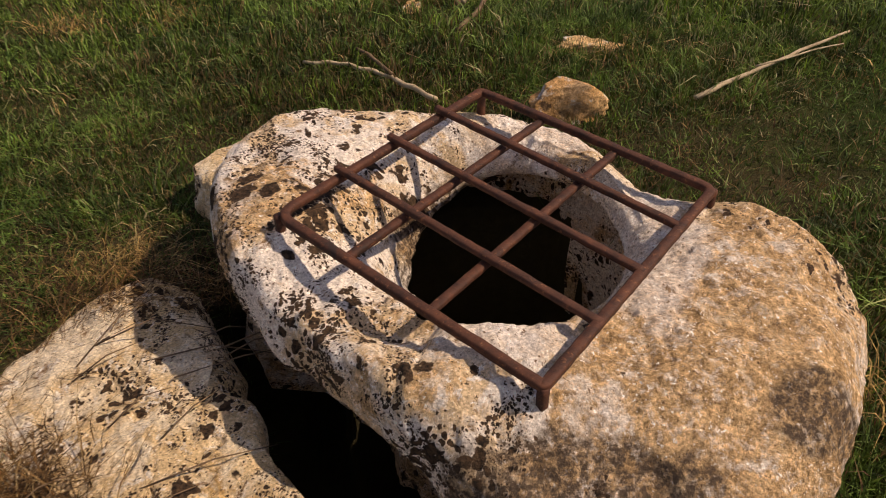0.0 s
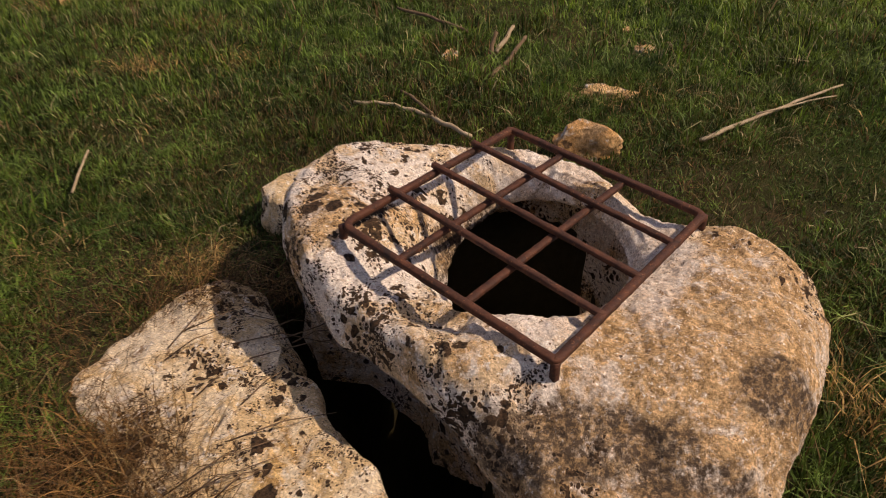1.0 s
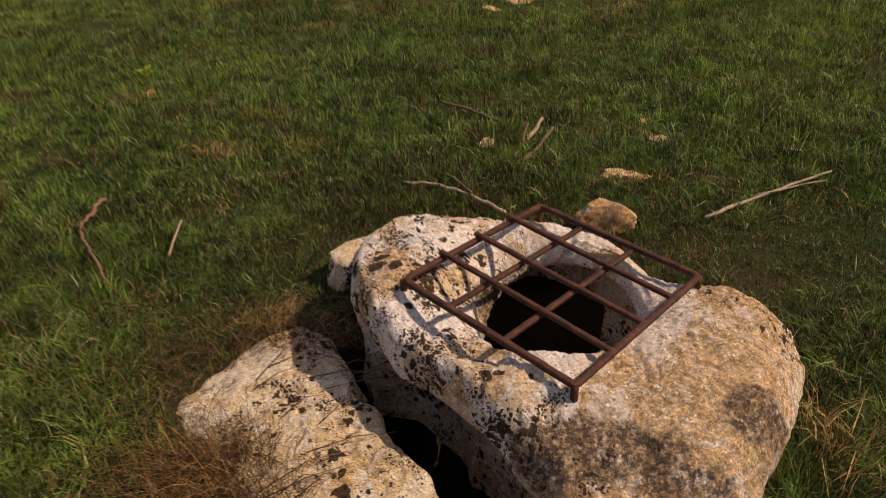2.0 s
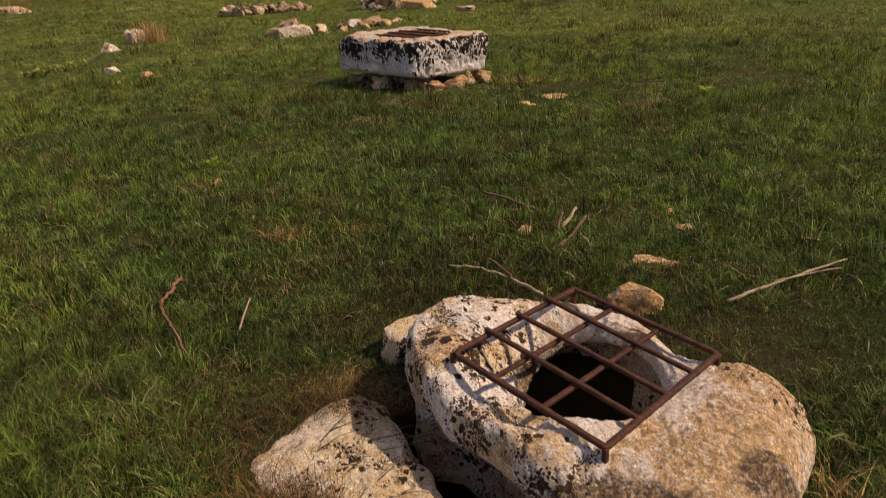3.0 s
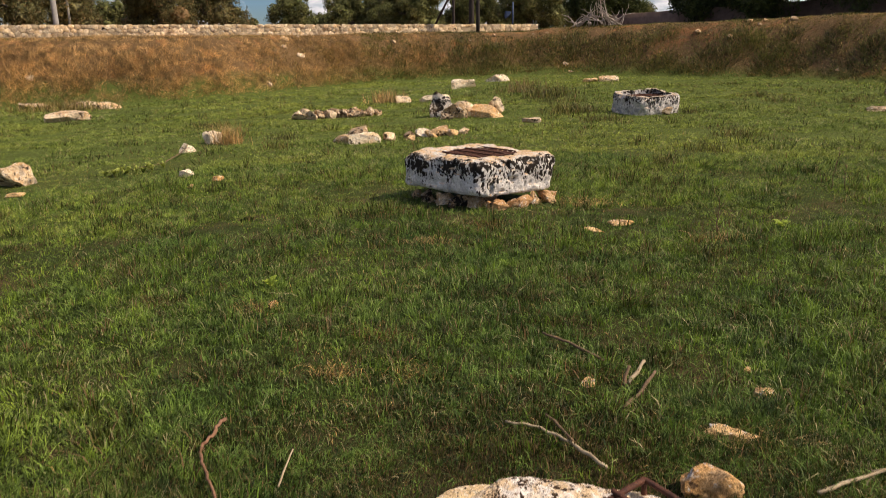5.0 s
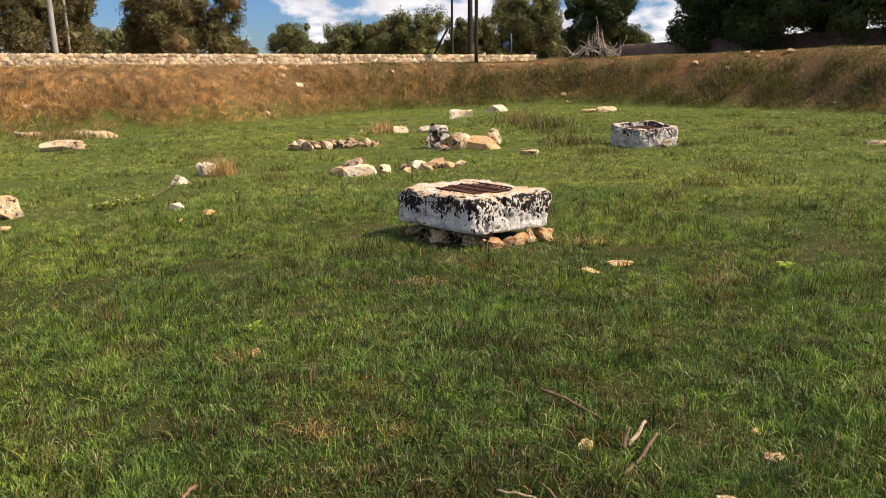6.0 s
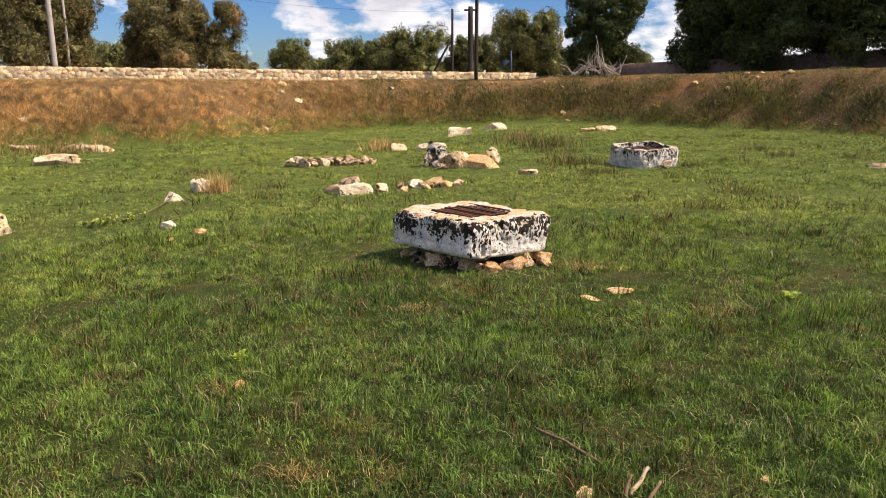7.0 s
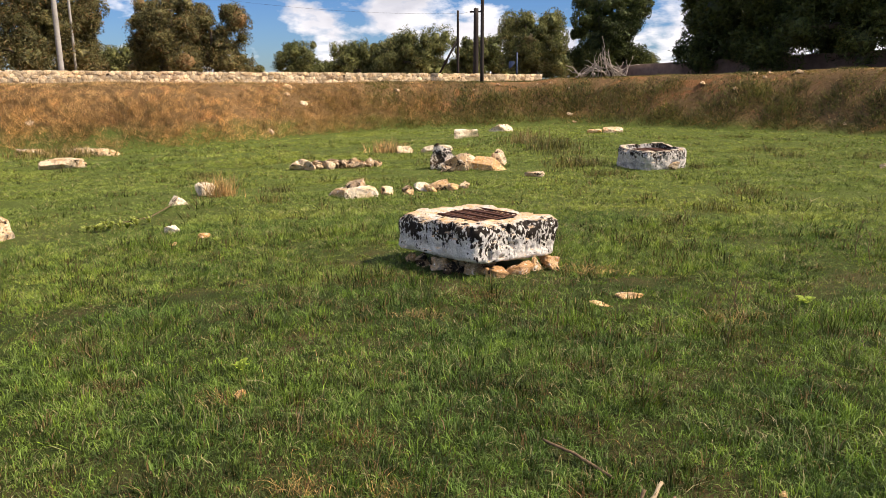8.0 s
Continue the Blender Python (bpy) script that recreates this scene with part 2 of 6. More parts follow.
def crusted_stone(name, pale, white, warm, warm_at=(), stain_shade_at=(), bare_at=(), white_at=(), lichen=1.0, warm_share=0.0):
    """Old limestone seen close to: pale and white fields, a granular warm crust, brown-black lichen in crisp spots of
    three sizes.
    warm_at, stain_shade_at, bare_at, white_at: centre and reach of the ochre crust, of dark weather stains and shade in
    colour, of faces with little lichen and of rubbed white ones."""
    n = Nodes(name)
    co = n.coords("Object", False)
    rough_edge = n.math("SUBTRACT", n.noise(co, 9.0, 7, 0.7, 0.4), 0.5)

    def region(centre, reach, ragged=1.0):
        """1 within an ellipsoid with a ragged edge."""
        m = n.add("ShaderNodeMapping")
        m.vector_type = "TEXTURE"
        m.inputs["Location"].default_value = centre
        m.inputs["Scale"].default_value = reach
        n.link(co, m.inputs["Vector"])
        d = n.add("ShaderNodeVectorMath")
        d.operation = "LENGTH"
        n.link(m.outputs["Vector"], d.inputs[0])
        return n.ramp(n.math("ADD", d.outputs["Value"], n.math("MULTIPLY", rough_edge, 2.2 * ragged)), 0.75, 1.1, (1, 1, 1), (0, 0, 0))

    def any_of(places, ragged=1.0):
        total = 0.0
        for c, r in places:
            total = n.math("MAXIMUM", total, region(c, r, ragged))
        return total

    patch = n.noise(co, 6.0, 7, 0.66, 0.6)
    c = n.mix(n.ramp(patch, 0.46, 0.54), pale, white)
    warm_mask = n.ramp(n.noise(co, 5.0, 6, 0.68, 0.5), 0.62 - 0.2 * warm_share, 0.70 - 0.2 * warm_share)
    if warm_at:
        warm_mask = n.math("MAXIMUM", warm_mask, any_of(warm_at))
    speck = n.noise(co, 150.0, 6, 0.75)
    coarse = n.noise(co, 48.0, 7, 0.72, 0.5)
    dark_warm = tuple(0.42 * v for v in warm)
    light_warm = tuple(min(0.9, 1.45 * v + 0.06) for v in warm)
    crust = n.mix(n.ramp(speck, 0.40, 0.60), dark_warm, warm)
    crust = n.mix(n.ramp(coarse, 0.46, 0.62), crust, light_warm)
    crust = n.mix(n.ramp(n.noise(co, 8.0, 7, 0.7, 0.5), 0.56, 0.64, (0, 0, 0), (0.75, 0.75, 0.75)), crust, (0.80, 0.74, 0.66))
    crust = n.mix(n.ramp(n.noise(co, 10.0, 7, 0.7, 0.5), 0.58, 0.68, (0, 0, 0), (0.55, 0.55, 0.55)), crust, (0.20, 0.13, 0.07))
    # the crust thins out in flecks at its rim
    c = n.mix(n.math("MULTIPLY", warm_mask, n.ramp(n.noise(co, 30.0, 6, 0.7), 0.34, 0.48)), c, crust)
    flecks = n.noise(co, 26.0, 8, 0.72, 0.5)
    c = n.mix(n.math("MULTIPLY", n.ramp(flecks, 0.57, 0.61), n.math("SUBTRACT", 1.0, n.math("MULTIPLY", warm_mask, 0.65))), c, n.mix(0.5, white, (0.90, 0.88, 0.86)))
    if white_at:
        c = n.mix(n.math("MULTIPLY", any_of(white_at, 0.8), 0.55), c, (0.90, 0.85, 0.80))
    c = n.mix(n.ramp(n.noise(co, 21.0, 8, 0.7, 0.6), 0.60, 0.66), c, (0.30, 0.19, 0.10))
    c = n.mix(n.ramp(n.noise(co, 105.0, 5, 0.7, 0.3), 0.60, 0.64), c, n.mix(0.4, white, (0.90, 0.88, 0.84)))
    c = n.mix(n.ramp(n.noise(co, 125.0, 5, 0.7, 0.3), 0.60, 0.64), c, (0.20, 0.12, 0.06))
    c = n.mix(0.60, c, n.ramp(n.noise(co, 210.0, 4, 0.7), 0.36, 0.64, (0.50, 0.46, 0.42), (1.45, 1.45, 1.45)), "MULTIPLY")
    c = n.mix(0.35, c, n.ramp(n.noise(co, 62.0, 6, 0.7), 0.36, 0.62, (0.45, 0.40, 0.34), (1.35, 1.35, 1.33)), "MULTIPLY")
    dark = n.mix(n.ramp(n.noise(co, 110, 5, 0.7), 0.38, 0.62), (0.016, 0.012, 0.009), (0.110, 0.066, 0.036))
    if stain_shade_at:
        veil = n.math("MULTIPLY", any_of(stain_shade_at, 0.7), n.ramp(n.noise(co, 70.0, 6, 0.75), 0.36, 0.56))
        c = n.mix(veil, c, n.mix(speck, (0.030, 0.022, 0.016), (0.17, 0.12, 0.08)))
    torn = n.warp(n.warp(co, 16.0, 0.035), 85.0, 0.010)
    less = n.math("MULTIPLY", any_of(bare_at), 0.14) if bare_at else 0.0
    if white_at:
        less = n.math("MAXIMUM", less, n.math("MULTIPLY", any_of(white_at, 0.8), 0.30))
    spots = 0.0
    for scale, freq, shift in ((190.0, 7.0, 0.58), (95.0, 5.5, 0.59), (42.0, 6.5, 0.585), (19.0, 4.5, 0.61)):
        spread_ = n.math("SUBTRACT", n.noise(co, freq + 0.013 * scale, 5, 0.66, 0.5), shift - 0.11 * lichen)
        spread_ = n.math("MULTIPLY", n.math("SUBTRACT", spread_, less), 3.0)
        one = n.spots(torn, scale, spread_)
        c = n.mix(one, c, dark)
        spots = n.math("MAXIMUM", spots, one)
    relief = n.math("ADD", n.math("MULTIPLY", n.noise(co, 34, 9, 0.74), 1.0), n.math("MULTIPLY", speck, 0.45))
    relief = n.math("ADD", relief, n.math("MULTIPLY", spots, 0.05))
    n.bump(relief, 0.85, 0.016)
    return n.finish(c, 0.93, 0.0, 0.2)


# last dark patch, low on the front: part stain, part shade in the colour
M_WELL = crusted_stone("weathered_limestone", (0.74, 0.57, 0.36), (0.90, 0.83, 0.74), (0.60, 0.39, 0.19),
                       warm_at=(((0.50, 0.80, 0.15), (0.34, 0.36, 0.5)), ((0.30, 0.60, 0.1), (0.30, 0.14, 0.4)), ((0.62, 1.05, 0.15), (0.14, 0.2, 0.4))),
                       stain_shade_at=(((0.22, 0.655, 0.15), (0.24, 0.075, 0.3)), ((0.60, 0.76, 0.15), (0.10, 0.06, 0.3)), ((0.05, 1.43, 0.0), (0.14, 0.10, 0.14)), ((-0.05, 1.30, 0.04), (0.07, 0.12, 0.09)), ((0.44, 0.58, 0.05), (0.14, 0.07, 0.3))),
                       bare_at=(((0.48, 0.80, 0.15), (0.36, 0.34, 0.5)), ((0.15, 0.87, 0.2), (0.14, 0.07, 0.3)), ((0.38, 1.15, 0.1), (0.10, 0.22, 0.3))), white_at=(((0.38, 1.15, 0.12), (0.14, 0.26, 0.35)), ((0.14, 0.87, 0.2), (0.14, 0.07, 0.3)), ((0.25, 1.50, 0.15), (0.20, 0.10, 0.3))), lichen=1.30, warm_share=0.50)
M_LOW = crusted_stone("buff_limestone", (0.74, 0.56, 0.32), (0.86, 0.74, 0.54), (0.64, 0.40, 0.16), bare_at=(((-0.86, 0.98, -0.1), (0.20, 0.30, 0.4)),), lichen=1.30, warm_share=0.45)
def curb_stone(name, white, grey, cream, rim, growth=0.0):
    """Hewn limestone of a well curb: white flanks with black lichen hanging from the rim in pits and runs, a cream and rusty upper face."""
    n = Nodes(name)
    co = n.coords("Object", False)
    sep = n.add("ShaderNodeSeparateXYZ")
    n.link(co, sep.inputs[0])
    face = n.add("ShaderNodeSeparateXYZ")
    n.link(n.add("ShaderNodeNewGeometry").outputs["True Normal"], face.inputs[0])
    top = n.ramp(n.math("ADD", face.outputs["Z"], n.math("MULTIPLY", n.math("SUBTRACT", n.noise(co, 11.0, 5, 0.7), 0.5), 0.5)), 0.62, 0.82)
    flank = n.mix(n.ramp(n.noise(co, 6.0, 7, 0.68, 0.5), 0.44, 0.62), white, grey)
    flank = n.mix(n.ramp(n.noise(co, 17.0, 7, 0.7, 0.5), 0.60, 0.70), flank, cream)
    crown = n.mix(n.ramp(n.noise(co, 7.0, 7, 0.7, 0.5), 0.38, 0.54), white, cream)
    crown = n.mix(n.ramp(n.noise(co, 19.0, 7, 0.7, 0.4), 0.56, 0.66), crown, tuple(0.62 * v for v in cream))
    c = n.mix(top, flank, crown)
    c = n.mix(0.6, c, n.ramp(n.noise(co, 60.0, 6, 0.72), 0.36, 0.64, (0.55, 0.52, 0.48), (1.35, 1.35, 1.34)), "MULTIPLY")
    runs = n.add("ShaderNodeMapping")
    runs.inputs["Scale"].default_value = (1.0, 1.0, 0.5)
    n.link(co, runs.inputs["Vector"])
    runs = n.warp(runs.outputs["Vector"], 10.0, 0.06)
    height = n.math("MULTIPLY", n.math("SUBTRACT", sep.outputs["Z"], rim - 0.17), 1.2)
    field = n.math("ADD", n.math("ADD", n.noise(co, 3.6, 6, 0.66, 0.5), height), growth)
    spots = n.math("MAXIMUM", n.spots(runs, 50.0, n.math("MULTIPLY", n.math("SUBTRACT", field, 0.47), 2.6)), n.spots(runs, 26.0, n.math("MULTIPLY", n.math("SUBTRACT", field, 0.54), 2.4)))
    # the weather side is pitted all over like a sponge
    weather = n.ramp(face.outputs["X"], 0.15, 0.5)
    pores = n.spots(n.warp(co, 20.0, 0.03), 30.0, n.math("MULTIPLY", n.math("SUBTRACT", n.noise(co, 6.0, 4, 0.6), 0.36), 1.5))
    spots = n.math("MAXIMUM", spots, n.math("MULTIPLY", pores, weather))
    spots = n.math("MULTIPLY", spots, n.math("SUBTRACT", 1.0, n.math("MULTIPLY", top, 0.85)))
    c = n.mix(spots, c, n.mix(n.noise(co, 60, 4), (0.008, 0.007, 0.006), (0.055, 0.042, 0.032)))
    relief = n.math("SUBTRACT", n.noise(co, 22, 9, 0.74), n.math("MULTIPLY", spots, 0.45))
    n.bump(relief, 1.0, 0.03)
    return n.finish(c, 0.93, 0.0, 0.2)


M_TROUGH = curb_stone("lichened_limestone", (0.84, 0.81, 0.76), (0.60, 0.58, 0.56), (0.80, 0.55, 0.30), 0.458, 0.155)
# far curb: the dark flank grey puts the shade of its sides into the colour
M_TROUGH_FAR = curb_stone("flank_shaded_limestone", (0.64, 0.62, 0.59), (0.30, 0.30, 0.30), (0.74, 0.58, 0.40), 0.40, 0.06)
M_BLOTCHED = limestone("blotched_limestone", (0.80, 0.74, 0.66), (0.60, 0.52, 0.40), (0.50, 0.48, 0.46), 0.85, 0.80, 14, 0.2)
M_RUBBLE = limestone("rubble_limestone", (0.72, 0.60, 0.42), (0.56, 0.38, 0.20), (0.40, 0.34, 0.27), 0.4, 0.25, 16, 0.6, 1.0, 0.3, 0.0, 0.2)
M_WHITE = limestone("white_limestone", (0.82, 0.74, 0.58), (0.66, 0.50, 0.30), (0.52, 0.46, 0.38), 0.4, 0.1, 16, 0.4, 1.0, 0.3, 0.0, 0.1)
M_RUBBLE_DARK = limestone("dark_rubble", (0.46, 0.36, 0.24), (0.42, 0.27, 0.14), (0.28, 0.23, 0.17), 0.5, 0.5, 14, 0.5)
M_OCHRE = limestone("ochre_stone", (0.74, 0.52, 0.27), (0.60, 0.36, 0.15), (0.50, 0.36, 0.21), 0.3, 0.0, 40, 0.7)
# brown stone, dimmed for the shade under the curb
M_PROP = limestone("brown_shaded_stone", (0.52, 0.37, 0.21), (0.44, 0.26, 0.12), (0.34, 0.25, 0.16), 0.4, 0.2, 30, 0.7, 1.0, 0.4, 0.0, 0.15)
M_WALLSTONE = limestone("wall_stone", (0.74, 0.63, 0.44), (0.64, 0.48, 0.28), (0.52, 0.44, 0.33), 0.2, 0.0, 10, 0.5, 0.3, 0.25, 0.0, 0.42)


def rust():
    n = Nodes("rusted_iron")
    co = n.coords()
    c = n.mix(n.ramp(n.noise(co, 26, 8, 0.7), 0.36, 0.66), (0.034, 0.014, 0.009), (0.120, 0.043, 0.021))
    c = n.mix(n.ramp(n.noise(co, 90, 6, 0.7), 0.58, 0.70), c, (0.24, 0.10, 0.045))
    c = n.mix(n.ramp(n.noise(co, 12, 5, 0.7), 0.62, 0.70), c, (0.030, 0.016, 0.012))
    n.bump(n.noise(co, 190, 5, 0.7), 0.5, 0.003)
    return n.finish(c, 0.72, 0.15, 0.4)


def soil():
    """The turf under the blades: green moss and dark soil, straw and red earth on the bank."""
    n = Nodes("turf")
    co = n.coords("Object", False)
    # turf green set very dark: shade between the near blades put into the colour
    green = n.mix(n.noise(co, 7, 6, 0.7), (0.018, 0.026, 0.007), (0.055, 0.076, 0.016))
    brown = n.mix(n.noise(co, 11, 6, 0.7), (0.040, 0.030, 0.014), (0.120, 0.088, 0.040))
    c = n.mix(n.ramp(n.noise(co, 1.9, 6, 0.7), 0.47, 0.66), green, brown)
    sward = n.mix(n.noise(co, 5, 7, 0.72), (0.045, 0.062, 0.014), (0.125, 0.160, 0.034))
    sep = n.add("ShaderNodeSeparateXYZ")
    n.link(co, sep.inputs[0])
    away = n.add("ShaderNodeVectorMath")
    away.operation = "DISTANCE"
    away.inputs[1].default_value = (-0.25, 1.3, 0.0)
    n.link(co, away.inputs[0])
    # away from the trodden ground a lighter sward, without the shade put between blades
    c = n.mix(n.ramp(n.math("DIVIDE", away.outputs["Value"], 20.0), 0.25, 0.55), c, sward)
    trod = n.math("ADD", away.outputs["Value"], n.math("MULTIPLY", n.noise(co, 2.2, 5, 0.7), 1.3))
    litter = n.mix(n.noise(co, 38, 6, 0.75), (0.024, 0.021, 0.010), (0.085, 0.068, 0.032))
    c = n.mix(n.ramp(n.math("DIVIDE", trod, 4.0), 0.36, 0.54, (1, 1, 1), (0, 0, 0)), c, litter)
    bank = n.mix(n.noise(co, 2.5, 8, 0.7), (0.07, 0.042, 0.020), (0.24, 0.15, 0.07))
    bank = n.mix(n.ramp(n.noise(co, 0.9, 6, 0.7, 0.4), 0.54, 0.64), bank, (0.36, 0.17, 0.07))
    earth = n.mix(n.noise(co, 3.5, 8, 0.75), (0.07, 0.046, 0.024), (0.27, 0.165, 0.08))
    earth = n.mix(n.ramp(n.noise(co, 0.55, 6, 0.7, 0.6), 0.55, 0.66), earth, (0.34, 0.145, 0.06))
    side = n.math("ADD", n.math("MULTIPLY", sep.outputs["X"], 0.06), n.math("MULTIPLY", n.noise(co, 0.5, 4), 0.7))
    bank = n.mix(n.ramp(side, -0.25, 0.15), bank, earth)
    up = n.ramp(n.math("ADD", sep.outputs["Z"], n.math("MULTIPLY", n.noise(co, 1.1, 4), 0.5)), 0.42, 0.75)
    c = n.mix(up, c, bank)
    n.bump(n.noise(co, 45, 8, 0.75), 0.8, 0.03)
    return n.finish(c, 0.95, 0.0, 0.1)


def blade_mat(name, fresh, deep, dry, dry_share, patch=0.9, translucent=0.35, even=0.0):
    n = Nodes(name)
    co = n.coords("Object", False)
    island = n.add("ShaderNodeNewGeometry").outputs["Random Per Island"]
    c = n.mix(n.ramp(n.noise(co, patch, 5, 0.65), 0.36, 0.64), deep, fresh)
    c = n.mix(0.8, c, n.ramp(n.noise(co, patch * 9, 4, 0.65), 0.38, 0.61, (0.20, 0.22, 0.20), (1.72, 1.66, 1.44)), "MULTIPLY")
    c = n.mix(0.8, c, n.ramp(n.noise(co, patch * 0.16, 3, 0.5), 0.38, 0.62, (0.78, 0.82, 0.85), (1.30, 1.18, 1.02)), "MULTIPLY")
    c = n.mix(0.75, c, n.ramp(island, 0.0, 1.0, (0.42 + 0.4 * even, 0.45 + 0.4 * even, 0.42 + 0.4 * even), (1.65 - 0.45 * even, 1.58 - 0.42 * even, 1.36 - 0.3 * even)), "MULTIPLY")
    pick = n.math("ADD", n.math("MULTIPLY", island, 0.55), n.math("MULTIPLY", n.noise(co, patch * 1.7, 5, 0.7), 0.45))
    c = n.mix(n.ramp(pick, 0.80 - 0.5 * dry_share, 0.86 - 0.5 * dry_share), c, dry)
    n.finish(c, 0.58, 0.0, 0.28)
    trans = n.add("ShaderNodeBsdfTranslucent")
    n.link(c, trans.inputs["Color"])
    blend = n.add("ShaderNodeMixShader")
    blend.inputs["Fac"].default_value = translucent
    n.link(n.bsdf.outputs["BSDF"], blend.inputs[1])
    n.link(trans.outputs["BSDF"], blend.inputs[2])
    n.link(blend.outputs[0], n.out.inputs["Surface"])
    return n.mat


def plain(name, a, b, scale=20.0, rough=0.85, bump=0.4, distance=0.01, stretch=None):
    n = Nodes(name)
    co = n.coords()
    if stretch:
        m = n.add("ShaderNodeMapping")
        m.inputs["Scale"].default_value = stretch
        n.link(co, m.inputs["Vector"])
        co = m.outputs["Vector"]
    c = n.mix(n.ramp(n.noise(co, scale, 8, 0.68), 0.32, 0.68), a, b)
    c = n.mix(0.4, c, n.ramp(n.noise(co, scale * 0.17, 4, 0.6), 0.3, 0.7, (0.6, 0.6, 0.6), (1.2, 1.2, 1.2)), "MULTIPLY")
    n.bump(n.noise(co, scale * 2.5, 6, 0.7), bump, distance)
    return n.finish(c, rough)


M_RUST = rust()
M_TURF = soil()
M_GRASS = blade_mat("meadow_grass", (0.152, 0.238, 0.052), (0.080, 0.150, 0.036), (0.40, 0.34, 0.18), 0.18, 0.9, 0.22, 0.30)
# lighter, yellower copy of the meadow grass: far sunlight put into its colour
M_GRASS_FAR = blade_mat("sun_tinted_meadow_grass", (0.250, 0.315, 0.072), (0.165, 0.232, 0.050), (0.44, 0.38, 0.19), 0.16, 0.9, 0.25, 0.7)
M_GREEN_SCRUB = blade_mat("green_scrub", (0.150, 0.165, 0.048), (0.085, 0.090, 0.030), (0.28, 0.18, 0.08), 0.22, 0.8, 0.25)
M_GRASS_LUSH = blade_mat("lush_grass", (0.190, 0.290, 0.040), (0.105, 0.190, 0.028), (0.34, 0.28, 0.12), 0.06, 0.9, 0.3, 0.4)
M_GRASS_NEAR = blade_mat("scrubby_grass", (0.078, 0.105, 0.020), (0.036, 0.056, 0.012), (0.22, 0.145, 0.065), 0.38, 1.8)
M_DRY = blade_mat("dry_grass", (0.68, 0.47, 0.25), (0.46, 0.29, 0.14), (0.22, 0.14, 0.07), 0.26, 0.35, 0.3)
M_SCRUB = blade_mat("bank_scrub", (0.22, 0.22, 0.065), (0.25, 0.18, 0.09), (0.48, 0.32, 0.16), 0.30, 0.9, 0.3)
M_STRAW = blade_mat("straw", (0.48, 0.36, 0.18), (0.30, 0.20, 0.09), (0.12, 0.06, 0.03), 0.3, 6.0, 0.25)
M_NEEDLE = blade_mat("dead_needles", (0.19, 0.115, 0.05), (0.10, 0.056, 0.025), (0.38, 0.27, 0.12), 0.16, 6.0, 0.2)
M_CANE = plain("dry_cane", (0.30, 0.22, 0.12), (0.55, 0.45, 0.30), 30, 0.7)
M_TWIG = plain("brown_twig", (0.085, 0.057, 0.034), (0.24, 0.16, 0.09), 40, 0.85)
M_RED_TWIG = plain("reddish_branch", (0.13, 0.062, 0.034), (0.34, 0.19, 0.11), 40, 0.85)
M_BARK = plain("olive_bark", (0.05, 0.042, 0.034), (0.17, 0.14, 0.11), 9, 0.95, 0.9, 0.05)
M_DEADWOOD = plain("bleached_deadwood", (0.26, 0.21, 0.17), (0.52, 0.45, 0.38), 12, 0.9)
M_POLE = plain("tarred_pole", (0.016, 0.013, 0.012), (0.05, 0.04, 0.035), 10, 0.85, 0.4, 0.01, (1, 1, 0.08))
M_CONCRETE = plain("concrete_pole", (0.30, 0.28, 0.25), (0.42, 0.40, 0.37), 10, 0.9)
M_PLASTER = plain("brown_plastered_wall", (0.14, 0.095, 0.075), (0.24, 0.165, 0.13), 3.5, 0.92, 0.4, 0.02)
M_MORTAR = plain("wall_core", (0.24, 0.19, 0.13), (0.42, 0.34, 0.24), 5, 0.95)
M_LEAF_GREY = blade_mat("olive_leaves", (0.190, 0.205, 0.085), (0.105, 0.125, 0.045), (0.30, 0.22, 0.10), 0.14, 0.45, 0.25, 0.7)
M_LEAF_RUST = blade_mat("browned_olive_leaves", (0.175, 0.160, 0.072), (0.105, 0.105, 0.046), (0.28, 0.165, 0.070), 0.22, 0.45, 0.25, 0.7)
# dark green; for the right-hand trees the backlit shade is in this colour too
M_LEAF_DARK = blade_mat("dark_backlit_leaves", (0.075, 0.100, 0.028), (0.035, 0.055, 0.018), (0.14, 0.13, 0.03), 0.10, 0.6, 0.2, 0.7)
M_WEED = blade_mat("weed_leaves", (0.40, 0.50, 0.10), (0.28, 0.40, 0.07), (0.46, 0.50, 0.16), 0.2, 3.0, 0.45)
M_WILT = blade_mat("wilting_leaves", (0.42, 0.48, 0.15), (0.30, 0.36, 0.10), (0.50, 0.48, 0.24), 0.2, 3.0, 0.35)
M_BLUE = plain("faded_blue_paint", (0.03, 0.05, 0.10), (0.06, 0.09, 0.16), 15, 0.6)


# ---- mesh tools ----
def mesh_arrays(name, verts, faces_flat, sizes, material, shade=False):
    """A mesh from numpy arrays: verts (n, 3), the corner indices in one row, the corners of each face."""
    me = bpy.data.meshes.new(name)
    verts = np.asarray(verts, np.float32)
    faces_flat, sizes = np.asarray(faces_flat, np.int32), np.asarray(sizes, np.int32)
    me.vertices.add(len(verts))
    me.vertices.foreach_set("co", verts.ravel())
    me.loops.add(len(faces_flat))
    me.loops.foreach_set("vertex_index", faces_flat)
    me.polygons.add(len(sizes))
    me.polygons.foreach_set("loop_start", np.concatenate(([0], np.cumsum(sizes)[:-1])).astype(np.int32))
    me.polygons.foreach_set("loop_total", sizes)
    if shade:
        me.polygons.foreach_set("use_smooth", np.ones(len(sizes), bool))
    me.materials.append(material)
    me.update(calc_edges=True)
    return me


def part(name, data, parent=None, label="", m=None):
    ob = new(name, data)
    if parent is not None:
        ob.parent = parent
    if m is not None:
        ob.matrix_local = m
    return tagged(ob, label)


